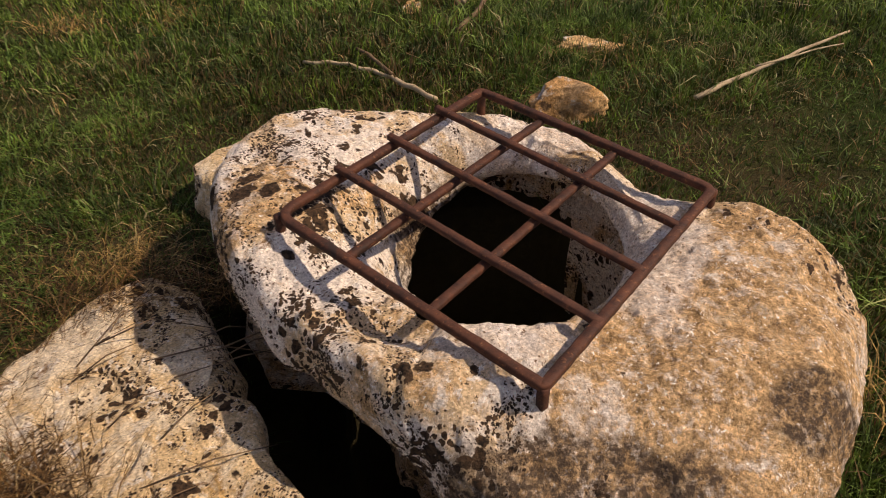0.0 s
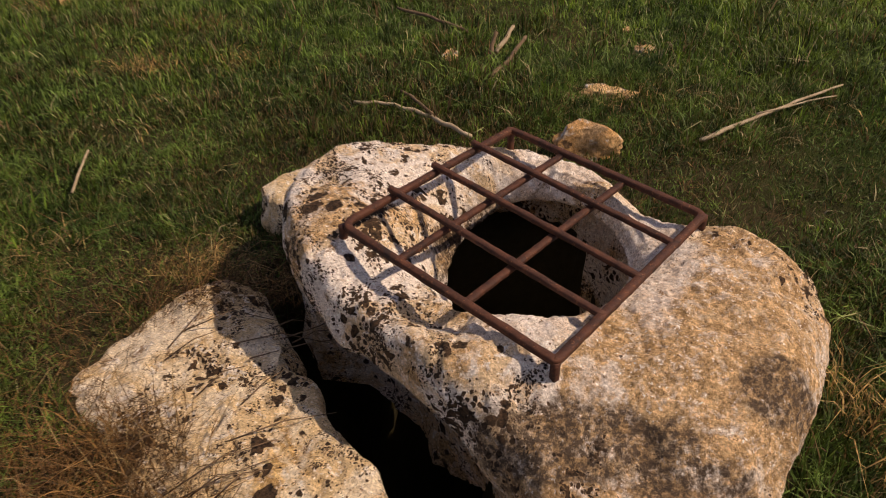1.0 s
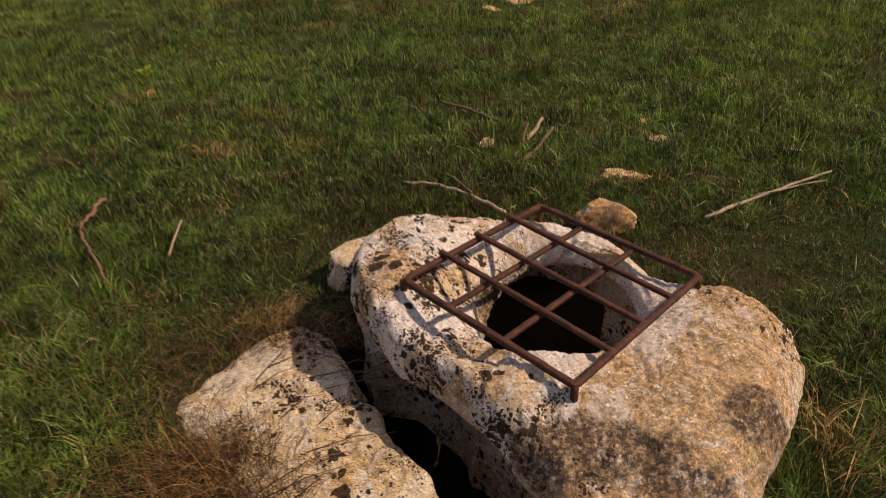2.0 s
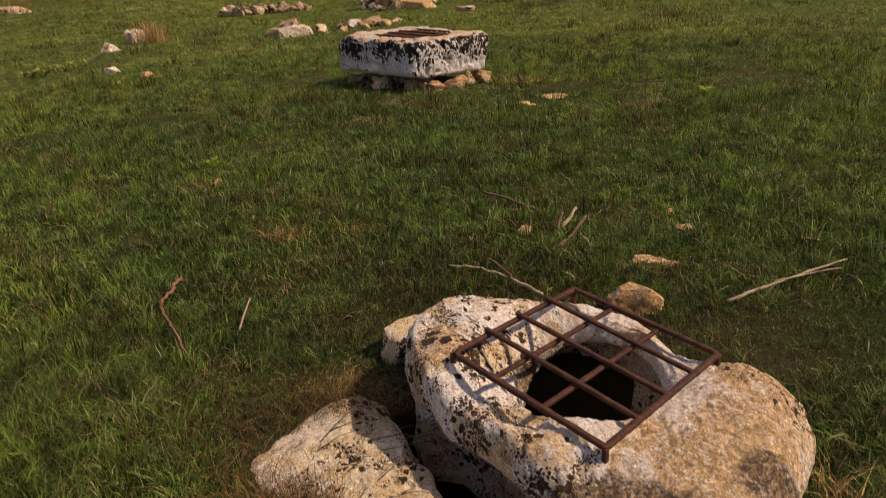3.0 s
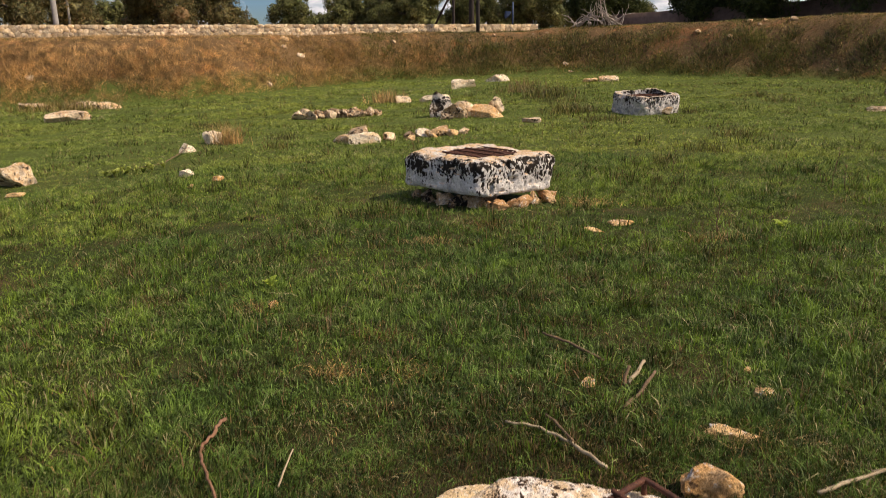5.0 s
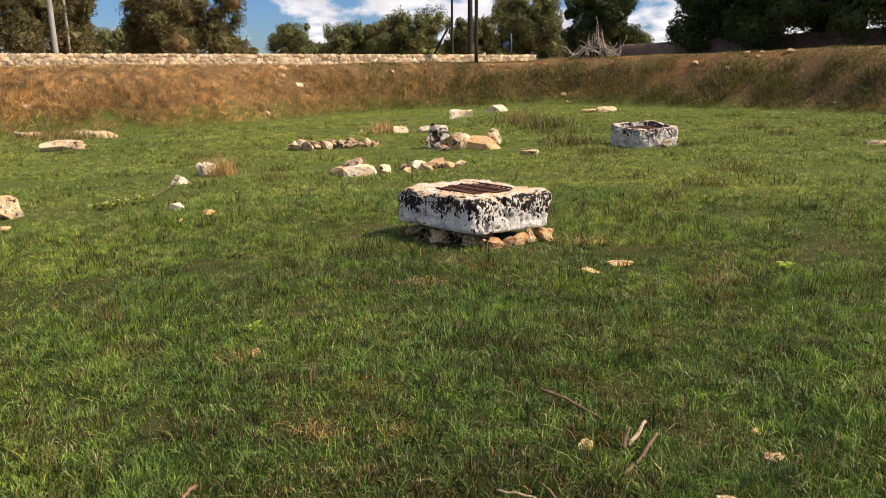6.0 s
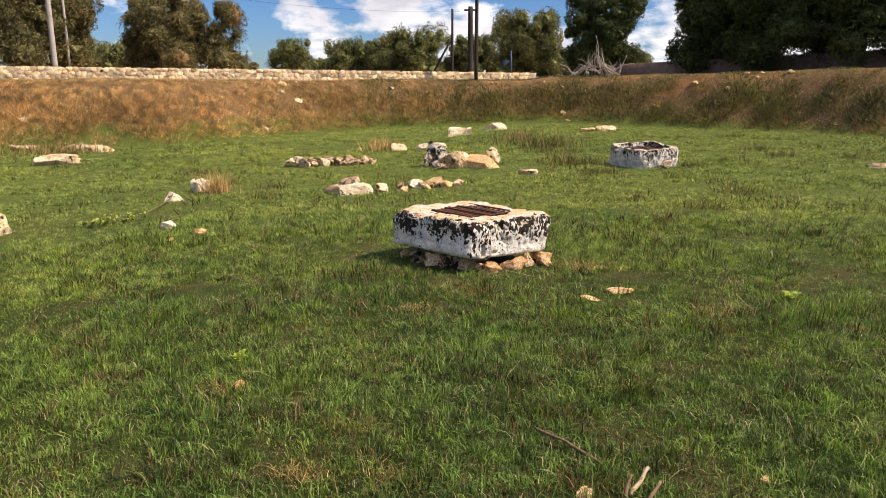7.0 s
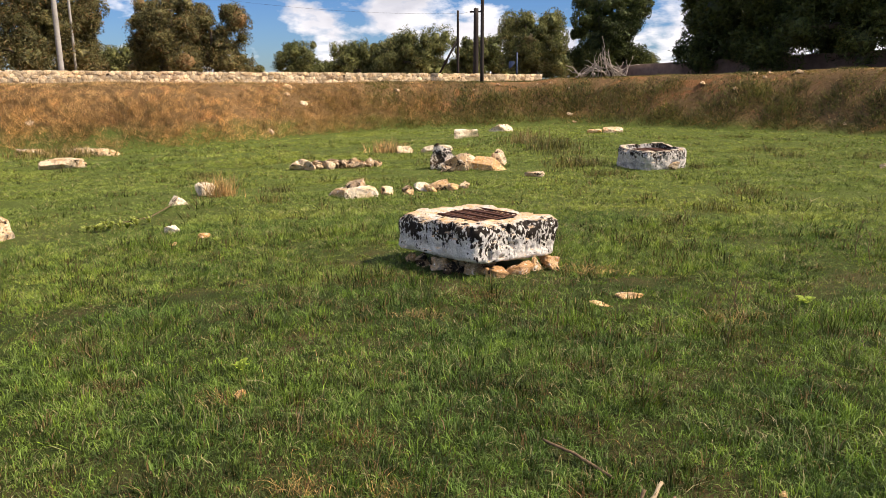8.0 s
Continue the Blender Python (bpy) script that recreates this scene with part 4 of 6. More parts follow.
# ---- the two square stone curbs in the meadow ----
def stone_curb(name, corner, left, right, z0, z1, hole, label, material, seed, power=5.0, lean_=0.0):
    """A squared, hollowed block. corner, left, right: the near corner and its neighbours on the plan."""
    c, l, r = (np.array(p, float) for p in (corner, left, right))
    mid = (l + r) / 2
    u, v = (l - c) / 2, (r - c) / 2
    th = np.linspace(-np.pi, np.pi, 360, endpoint=False)
    k = (np.abs(np.cos(th)) ** power + np.abs(np.sin(th)) ** power) ** (-1 / power)
    k2 = (np.abs(np.cos(th)) ** 3 + np.abs(np.sin(th)) ** 3) ** (-1 / 3)
    rings = [(hole * k2 * 0.98, z0 + 0.02), (hole * k2, z0 + 0.12), (hole * k2, z1 - 0.10), (hole * k2, z1 - 0.04), (hole * k2 + 0.02, z1 - 0.01)]
    for s in np.linspace(0.1, 0.72, 12):
        rings.append((hole * k2 + (k - hole * k2) * s, z1))
    for dr, dz in ((-0.10, -0.004), (-0.075, -0.012), (-0.05, -0.024), (-0.028, -0.04), (-0.010, -0.062), (0.0, -0.09)):
        rings.append((k + dr, z1 + dz))
    for s in np.linspace(0.32, 0.9, 20):
        rings.append((k * (1.0 - 0.02 * s), z1 + (z0 - z1) * s))
    rings += [(k * 0.965, z0 + 0.015), (k * 0.94, z0), (k * 0.6, z0 - 0.005), (k * 0.3, z0)]
    P = np.zeros((len(th), len(rings), 3))
    for j, (rr, z) in enumerate(rings):
        a, b = rr * np.cos(th), rr * np.sin(th)
        P[:, j, :2] = mid + a[:, None] * u + b[:, None] * v
        P[:, j, 2] = z
    x, y, z = (P[..., i] + seed for i in range(3))
    wear = fnoise(x * 2.2, y * 2.2, z * 2.2, 3) * 0.028 + fnoise(x * 8, y * 8, z * 8, 4, 0.6) * 0.014
    pits = np.maximum(0, vnoise(x * 19, y * 19, z * 19) - 0.22) * 0.075
    out = P[..., :2] - mid
    out /= np.linalg.norm(out, axis=-1, keepdims=True) + 1e-6
    P[..., :2] += out * (wear - pits)[..., None]
    P[..., 2] += wear * 0.7 - pits * 0.3
    ob = new(name, grid_mesh(name, P, material, close_u=True))
    if lean_:
        ob.matrix_world = pose(*mid, 0) @ pose(0, 0, 0, lean_) @ pose(-mid[0], -mid[1], 0)
    return tagged(ob, label, "well curb")


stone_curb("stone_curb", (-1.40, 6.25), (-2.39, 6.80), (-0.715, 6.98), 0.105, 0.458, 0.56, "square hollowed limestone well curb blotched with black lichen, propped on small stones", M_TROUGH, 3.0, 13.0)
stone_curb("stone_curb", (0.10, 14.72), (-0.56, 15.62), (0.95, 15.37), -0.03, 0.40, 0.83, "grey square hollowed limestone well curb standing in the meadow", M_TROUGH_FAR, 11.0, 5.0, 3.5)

# ---- stones under and round the curb ----
# the brown and dark stone colours also carry the shade under the curb
for i, (x, y, sx, sy, sz, mat) in enumerate((
        (-1.25, 6.28, 0.32, 0.22, 0.17, M_PROP), (-1.04, 6.52, 0.36, 0.24, 0.19, M_PROP), (-0.90, 6.74, 0.20, 0.16, 0.24, M_RUBBLE), (-0.76, 6.88, 0.42, 0.28, 0.20, M_PROP),
        (-1.46, 6.36, 0.28, 0.22, 0.20, M_RUBBLE_DARK), (-1.68, 6.44, 0.24, 0.20, 0.20, M_RUBBLE_DARK), (-1.88, 6.54, 0.28, 0.22, 0.22, M_RUBBLE), (-2.08, 6.68, 0.24, 0.2, 0.22, M_RUBBLE_DARK),
        (-2.26, 6.84, 0.16, 0.14, 0.18, M_PROP), (-1.75, 6.30, 0.14, 0.12, 0.10, M_RUBBLE_DARK), (-1.50, 6.95, 0.5, 0.45, 0.24, M_RUBBLE))):
    x, y = x + 0.06 * (-1.545 - x), y + 0.26 * (6.95 - y)
    stone("prop_stone", x, y, (0.85 * sx, 0.85 * sy, 0.92 * sz), 40 + i, mat, "rough stone propping up the well curb", 0.40, 37 * i, 4, 4, group="stones propping the curb", square=3.6, rough=0.28)
stone("white_stone", 0.62, 14.98, (0.22, 0.16, 0.20), 51, M_RUBBLE, "small white stone leaning at the grey curb", 0.15, 20, 10, 3)


def curb_grate(cx, cy, z, ux, uy, size, bars=9, lean_=0.0):
    base = new("iron_grate")
    if lean_:
        base.matrix_world = pose(cx, cy, 0) @ pose(0, 0, 0, lean_) @ pose(-cx, -cy, 0)
    tagged(base, "rusted iron bar grate lying in the mouth of the curb", "grate")
    u, v = Vector((ux, uy, 0)).normalized(), Vector((-uy, ux, 0)).normalized()
    c = Vector((cx, cy, z))
    up = Vector((0, 0, 1))
    for k in np.linspace(-1, 1, bars):
        part("bar", bar_mesh("bar", c + u * size * float(k) - v * size, c + u * size * float(k) + v * size, 0.016, 0.014, up, M_RUST), base)
    for k in (-0.95, -0.3, 0.3, 0.95):
        part("cross_bar", bar_mesh("cross_bar", c + v * size * k - u * size + up * 0.013, c + v * size * k + u * size + up * 0.013, 0.018, 0.012, up, M_RUST), base)


curb_grate(-1.545, 6.90, 0.452, -0.88, 0.55, 0.275)
curb_grate(0.20, 15.50, 0.315, -0.6, 0.9, 0.44, 14, 3.5)

# ---- loose stones of the meadow ----
WHITE, BUFF = "pale limestone block lying in the grass", "buff rubble stone in the grass"
loose = [  # x, y, size, seed, material, label, group
    (-13.2, 14.5, (1.05, 0.45, 0.36), 60, M_RUBBLE, "long pale limestone slab lying in the meadow", ""),
    (-6.98, 9.92, (0.30, 0.22, 0.19), 61, M_WHITE, "pale limestone lump lying in the grass", ""),
    (-7.15, 10.95, (0.32, 0.28, 0.32), 62, M_WHITE, "rounded pale boulder with dry grass at its foot", ""),
    (-5.66, 7.87, (0.20, 0.15, 0.14), 63, M_WHITE, "small pale stone in the grass", ""),
    (-5.05, 7.60, (0.15, 0.12, 0.10), 64, M_OCHRE, "small ochre stone in the grass", ""),
    (-5.2, 7.2, (0.10, 0.08, 0.06), 65, M_OCHRE, "small ochre stone in the grass", ""),
    (-7.62, 7.05, (0.50, 0.42, 0.42), 66, M_RUBBLE, "pale rounded limestone boulder in the meadow", ""),
    (-7.05, 6.45, (0.24, 0.2, 0.08), 67, M_OCHRE, "flat ochre stone in the grass", ""),
    (-0.06, 5.95, (0.24, 0.13, 0.06), 68, M_OCHRE, "flat ochre stone in the grass", ""),
    (-0.28, 5.68, (0.20, 0.10, 0.05), 69, M_OCHRE, "flat ochre stone in the grass", ""),
    (-2.19, 3.47, (0.07, 0.06, 0.07), 70, M_OCHRE, "pebble in the grass", ""),
    (-1.93, 13.8, (0.38, 0.20, 0.14), 71, M_RUBBLE, BUFF, ""),
    (-6.0, 18.5, (0.42, 0.4, 0.26), 72, M_RUBBLE, WHITE, ""),
    (-5.2, 18.8, (0.85, 0.35, 0.26), 73, M_WHITE, WHITE, ""),
    (-5.55, 23.7, (0.95, 0.5, 0.44), 74, M_WHITE, "squared pale limestone block in the grass", ""),
    (-5.0, 27.0, (1.0, 0.6, 0.36), 75, M_WHITE, "squared pale limestone block at the foot of the bank", ""),
    (-1.55, 25.7, (0.5, 0.4, 0.20), 76, M_OCHRE, WHITE, ""),
    (-0.95, 26.0, (0.7, 0.4, 0.26), 77, M_RUBBLE, WHITE, ""),
    (4.60, 15.3, (0.6, 0.4, 0.12), 78, M_RUBBLE_DARK, BUFF, ""),
    (5.1, 15.4, (0.5, 0.4, 0.18), 79, M_RUBBLE, WHITE, ""),
    (5.9, 18.9, (0.6, 0.5, 0.5), 80, M_RUBBLE_DARK, "dark rock at the foot of the bank", ""),
    (-15.6, 17.9, (0.9, 0.5, 0.30), 81, M_RUBBLE, WHITE, ""), (-14.6, 17.8, (0.7, 0.4, 0.28), 82, M_RUBBLE, WHITE, ""), (-17.0, 17.6, (0.8, 0.5, 0.30), 83, M_RUBBLE_DARK, "dark rubble stone at the foot of the bank", ""),
    # the standing rock and its neighbours
    (-4.02, 14.85, (0.52, 0.42, 0.78), 90, M_BLOTCHED, "upright rough rock blotched with black lichen", "rock cluster"),
    (-3.65, 14.65, (0.50, 0.42, 0.52), 91, M_RUBBLE_DARK, "dark leaning rock of the rock cluster", "rock cluster"),
    (-3.45, 14.95, (0.40, 0.36, 0.50), 92, M_RUBBLE, "buff broken rock of the rock cluster", "rock cluster"),
    (-3.02, 14.95, (0.78, 0.50, 0.38), 93, M_OCHRE, "smooth buff boulder of the rock cluster", "rock cluster"),
    (-2.92, 15.30, (0.40, 0.34, 0.54), 94, M_RUBBLE, "jagged rock standing behind the buff boulder", "rock cluster"),
    (-3.80, 14.45, (0.30, 0.25, 0.2), 95, M_RUBBLE_DARK, "dark small rock of the rock cluster", "rock cluster"),
]
for x, y, size, seed, mat, label, group in loose:
    stone("boulder", x, y, size, seed, mat, label, 0.3, -math.degrees(math.atan2(x, y)) + seed * 47 % 40 - 20, 0, 4 if y < 16 else 3, group=group, **(dict(square=9.0, cuts=3, rough=0.12) if "slab" in label or "block" in label else dict(square=2.2, cuts=5, rough=0.22) if "flat" in label else dict(square=4.5, cuts=7)))

rng = random.Random(5)
for i in range(38):  # the long heap of dark rubble
    t = i / 37
    x, y = -7.25 + 1.55 * t + rng.uniform(-0.1, 0.1), 14.6 + 0.75 * t + rng.uniform(-0.25, 0.25)
    s = rng.uniform(0.14, 0.34)
    stone("rubble_stone", x, y, (s, s * rng.uniform(0.7, 1), s * rng.uniform(0.6, 0.9)), 100 + i, M_RUBBLE_DARK if rng.random() < 0.7 else M_RUBBLE,
          "brown rubble stone of a low heap", 0.2, rng.uniform(0, 180), 10, 3, group="low rubble heap", square=3.5)
for i, (x, y, sx, sy, sz, mat) in enumerate((
        (-4.70, 11.0, 0.42, 0.30, 0.22, M_RUBBLE), (-4.32, 10.95, 0.56, 0.30, 0.26, M_WHITE), (-4.62, 11.45, 0.46, 0.4, 0.34, M_RUBBLE_DARK), (-3.98, 11.25, 0.34, 0.22, 0.2, M_RUBBLE),
        (-3.72, 11.5, 0.26, 0.2, 0.18, M_RUBBLE_DARK), (-3.55, 11.75, 0.38, 0.3, 0.22, M_WHITE), (-3.35, 11.6, 0.22, 0.18, 0.2, M_OCHRE), (-3.28, 11.9, 0.34, 0.24, 0.24, M_RUBBLE),
        (-3.05, 11.9, 0.26, 0.2, 0.18, M_OCHRE), (-2.9, 12.15, 0.2, 0.2, 0.16, M_RUBBLE), (-3.6, 11.3, 0.16, 0.14, 0.12, M_OCHRE))):
    stone("rubble_stone", x, y, (sx, sy, sz), 140 + i, mat, "pale rubble stone of a tumbled row", 0.32, 33 * i, 6, 3, group="tumbled stone row", square=4.0)
rng = random.Random(9)
for i in range(30):  # stones washed out of the bank
    a = rng.choice((rng.uniform(-29, -25), rng.uniform(-13, -6), rng.uniform(-8, -1), rng.uniform(4, 14), rng.uniform(-45, 14)))
    r = float(np.interp(a, BANK_ANGLES, BANK_FOOT)) + rng.uniform(0.6, 3.9) ** 1.0
    x, y = r * math.sin(radians(a)), r * math.cos(radians(a))
    s = rng.choice((0.10, 0.13, 0.17, 0.26))
    stone("bank_stone", x, y, (s * 1.3, s, s * 0.8), 200 + i, M_RUBBLE if rng.random() < 0.7 else M_OCHRE, "pale stone washed out of the earth bank", 0.45, rng.uniform(0, 180), 15, 3, group="stones in the bank")


# ---- sticks, canes and litter near the wellhead ----
def stick(name, pts, r0, r1, mat, label, crook=0.005, seed=1):
    path = []
    for (xa, ya, za), (xb, yb, zb) in zip(pts[:-1], pts[1:]):
        seg = wobble((xa, ya, land1(xa, ya) + za), (xb, yb, land1(xb, yb) + zb), 6, crook, seed)
        path += seg if not path else seg[1:]
    radii = [r0 + (r1 - r0) * i / (len(path) - 1) for i in range(len(path))]
    return tagged(new(name, tube_mesh(name, path, radii, mat, 7, 0.12)), label, "stick")


stick("dry_cane", [(0.742, 2.048, 0.02), (1.02, 2.214, 0.03), (1.295, 2.374, 0.04)], 0.008, 0.004, M_CANE, "long dry cane lying across the grass", seed=2, crook=0.004)
stick("dry_cane", [(0.95, 2.178, 0.04), (1.256, 2.307, 0.03)], 0.0035, 0.002, M_CANE, "thin dry cane lying across the grass", seed=3, crook=0.004)
stick("forked_branch", [(-0.481, 2.355, 0.015), (-0.326, 2.33, 0.02), (-0.17, 2.219, 0.03), (-0.024, 2.049, 0.05)], 0.006, 0.009, M_CANE, "bleached forked branch lying behind the grate", seed=4)
stick("forked_branch", [(-0.313, 2.439, 0.02), (-0.171, 2.219, 0.04)], 0.005, 0.008, M_TWIG, "thin brown branch lying behind the grate", seed=5)
stick("dry_cane", [(0.029, 2.547, 0.02), (0.101, 2.675, 0.03), (0.172, 2.863, 0.06)], 0.010, 0.008, M_TWIG, "bent brown cane rising from the grass", seed=6)
stick("dry_cane", [(0.029, 2.788, 0.00), (0.05, 2.847, 0.09)], 0.009, 0.009, M_TWIG, "broken brown cane stub", seed=7)
stick("dry_cane", [(0.05, 2.798, 0.02), (0.121, 2.934, 0.08)], 0.010, 0.009, M_CANE, "broken pale cane stub", seed=8)
stick("dark_twig", [(-0.424, 3.252, 0.05), (-0.254, 3.16, 0.04), (-0.082, 3.009, 0.03)], 0.007, 0.009, M_TWIG, "dark twig lying in the grass", seed=9)
stick("brown_branch", [(-1.70, 2.04, 0.06), (-1.67, 1.90, 0.07), (-1.68, 1.80, 0.04), (-1.58, 1.68, 0.05), (-1.50, 1.59, 0.06), (-1.38, 1.46, 0.03)], 0.009, 0.005, M_RED_TWIG, "crooked reddish branch lying in the grass", seed=10, crook=0.012)
stick("straw_stalk", [(-1.262, 1.677, 0.04), (-1.291, 1.876, 0.07)], 0.0045, 0.004, M_CANE, "yellow green stalk in the grass", seed=12, crook=0.002)
stick("cut_branch", [(-6.92, 9.80, 0.08), (-6.62, 9.2, 0.09), (-6.36, 8.4, 0.08), (-6.62, 7.8, 0.05)], 0.010, 0.006, M_TWIG, "cut leafy branch lying in the meadow", seed=13)


# ---- the dry-stone wall on the bank ----
WALL_A, WALL_B = Vector((-30.0, 20.4, 0)), Vector((-4.75, 36.6, 0))
WALL_LEN = (WALL_B - WALL_A).length
WALL_DIR = (WALL_B - WALL_A) / WALL_LEN
WALL_BACK = Vector((-WALL_DIR.y, WALL_DIR.x, 0))


def wall_top(s):
    return 2.27 - 0.25 * s / WALL_LEN


def cut(poly, nx, nz, d):
    """The part of a polygon with nx*s + nz*z <= d."""
    out = []
    for (s0, z0), (s1, z1) in zip(poly, poly[1:] + poly[:1]):
        a, e = nx * s0 + nz * z0 - d, nx * s1 + nz * z1 - d
        if a <= 0:
            out.append((s0, z0))
        if (a < 0) != (e < 0) and a != e:
            t = a / (a - e)
            out.append((s0 + t * (s1 - s0), z0 + t * (z1 - z0)))
    return out


def wall_stone(poly, rng):
    """A fitted stone: back, a joint-wide front rim and a proud, knocked-off face. Returns corners and faces on the wall's plane."""
    n = len(poly)
    cs, cz = sum(p[0] for p in poly) / n, sum(p[1] for p in poly) / n
    proud, tilt_s, tilt_z = rng.uniform(0.0, 0.03), rng.uniform(-0.12, 0.12), rng.uniform(-0.12, 0.12)
    V = []
    for k, depth in ((0.985, 0.16), (0.99, 0.0), (0.96, -0.6), (0.84, -1.0)):
        for s, z in poly:
            ds, dz = (s - cs) * k, (z - cz) * k
            d = depth if depth >= 0 else depth * proud + tilt_s * ds + tilt_z * dz + rng.uniform(-0.006, 0.006)
            V.append((cs + ds, d, cz + dz))
    F = [[ring * n + i, ring * n + (i + 1) % n, (ring + 1) * n + (i + 1) % n, (ring + 1) * n + i] for ring in range(3) for i in range(n)]
    F.append([3 * n + i for i in range(n)])
    return V, F


def dry_wall():
    P = np.zeros((60, 4, 3))
    for i in range(60):
        s = WALL_LEN * i / 59
        p = WALL_A + WALL_DIR * s
        for k, (d, z) in enumerate(((0.09, 0.7), (0.09, wall_top(s) - 0.04), (0.42, wall_top(s) - 0.04), (0.42, 0.7))):
            P[i, k] = p + WALL_BACK * d + Vector((0, 0, z))
    wall = new("wall_stone", grid_mesh("wall_stone", P, M_MORTAR, close_v=True, shade=False))
    tagged(wall, "long pale dry-stone field wall on top of the bank", "wall", kind="structure")
    rng = random.Random(21)
    seeds = []
    for row in range(-1, 6):
        s = 2.0 + rng.uniform(-0.3, 0)
        while s < WALL_LEN + 0.5:
            step = rng.uniform(0.14, 0.30)
            seeds.append((s + step / 2, 0.09 + 0.165 * row + rng.uniform(-0.05, 0.05)))
            s += step
    rest_v, rest_f, rest_n, base, count = [], [], [], 0, 0
    for s, z in seeds:
        if not (0 < z < 0.85) or s > WALL_LEN:
            continue
        poly = [(s - 0.6, 0.0), (s + 0.6, 0.0), (s + 0.6, 0.82), (s - 0.6, 0.82)]
        for s2, z2 in seeds:
            if (s2, z2) != (s, z) and abs(s2 - s) < 1.0 and abs(z2 - z) < 0.7 and poly:
                nx, nz = s2 - s, (z2 - z) * 1.3
                poly = cut(poly, nx, nz, (nx * (s + s2) + nz * (z + z2)) / 2)
        poly = cut(poly, 1, 0, WALL_LEN) if poly else poly
        if len(poly) < 3:
            continue
        V, F = wall_stone(poly, rng)
        top = wall_top(s) + rng.uniform(-0.012, 0.012) - 0.83
        co = [WALL_A + WALL_DIR * a + WALL_BACK * (0.06 + d) + Vector((0, 0, top + h)) for a, d, h in V]
        flat, sizes = [i for f in F for i in f], [len(f) for f in F]
        if WALL_A.x + WALL_DIR.x * s > -26 and count < 300:
            ob = new("stone", mesh_arrays("stone", np.array(co), flat, sizes, M_WALLSTONE))
            ob.parent = wall
            count += 1
        else:
            rest_v += co
            rest_f += [i + base for i in flat]
            rest_n += sizes
            base += len(co)
    rest = new("stonework", mesh_arrays("stonework", np.array(rest_v), rest_f, rest_n, M_WALLSTONE))
    rest.parent = wall
    tagged(rest, kind="stuff")


dry_wall()


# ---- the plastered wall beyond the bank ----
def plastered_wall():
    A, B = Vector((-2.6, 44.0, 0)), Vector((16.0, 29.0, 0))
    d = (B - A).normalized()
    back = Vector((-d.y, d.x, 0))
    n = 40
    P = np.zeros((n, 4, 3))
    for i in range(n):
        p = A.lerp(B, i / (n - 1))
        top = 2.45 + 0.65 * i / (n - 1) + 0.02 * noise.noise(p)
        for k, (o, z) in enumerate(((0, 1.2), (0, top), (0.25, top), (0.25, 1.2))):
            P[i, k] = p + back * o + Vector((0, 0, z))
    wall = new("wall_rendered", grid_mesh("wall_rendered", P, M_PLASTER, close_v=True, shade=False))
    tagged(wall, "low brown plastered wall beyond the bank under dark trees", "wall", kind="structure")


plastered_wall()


def px_place(angle, r):
    return r * math.sin(radians(angle)), r * math.cos(radians(angle))


# ---- poles ----
def pole(angle, r, top, r0, r1, mat, label, name="utility_pole", brace=False, cap=False):
    x, y = px_place(angle, r)
    z = land1(x, y)
    base = new(name)
    base.location = (x, y, z - 0.3)
    tagged(base, label, "pole")
    part("shaft", tube_mesh("shaft", [(0, 0, (top - z + 0.3) * k / 8) for k in range(9)], [r0 + (r1 - r0) * k / 8 for k in range(9)], mat, 10), base)
    if brace:
        part("brace", tube_mesh("brace", [(-1.3, 0.1, 0.3), (-0.02, 0, (top - z) * 0.68)], 0.06, mat, 8), base)
    if cap:
        part("insulator_bracket", bar_mesh("insulator_bracket", (-0.35, 0, top - z + 0.12), (0.35, 0, top - z + 0.12), 0.09, 0.09, Vector((0, 0, 1)), M_POLE), base)
    return base


pole(-11.95, 34.5, 9.5, 0.085, 0.07, M_POLE, "tall dark iron pole in front of the dry-stone wall")
pole(-13.75, 41.0, 5.35, 0.075, 0.06, M_POLE, "dark wooden pole with a slanting brace behind the wall", brace=True)
pole(-12.4, 42.0, 5.55, 0.15, 0.13, M_POLE, "thick dark wooden pole behind the wall", cap=True)
pole(-41.6, 36.0, 9.5, 0.12, 0.09, M_CONCRETE, "grey concrete pole before dark trees")
pole(-40.7, 40.0, 9.0, 0.07, 0.05, M_CONCRETE, "thin grey pole before dark trees")


def cable(a, b, sag):
    pts = []
    for k in range(17):
        t = k / 16
        p = Vector(a).lerp(Vector(b), t)
        pts.append(p - Vector((0, 0, sag * 4 * t * (1 - t))))
    tagged(new("overhead_cable", tube_mesh("overhead_cable", pts, 0.004, M_POLE, 4)), "thin black overhead cable between poles", "cable")


_a, _b = px_place(-12.4, 42.0), px_place(-13.75, 41.0)
cable((*_a, 5.6), (*_b, 5.2), 0.1)
cable((*_b, 5.2), (*px_place(-41.6, 36.0), 6.2), 0.5)


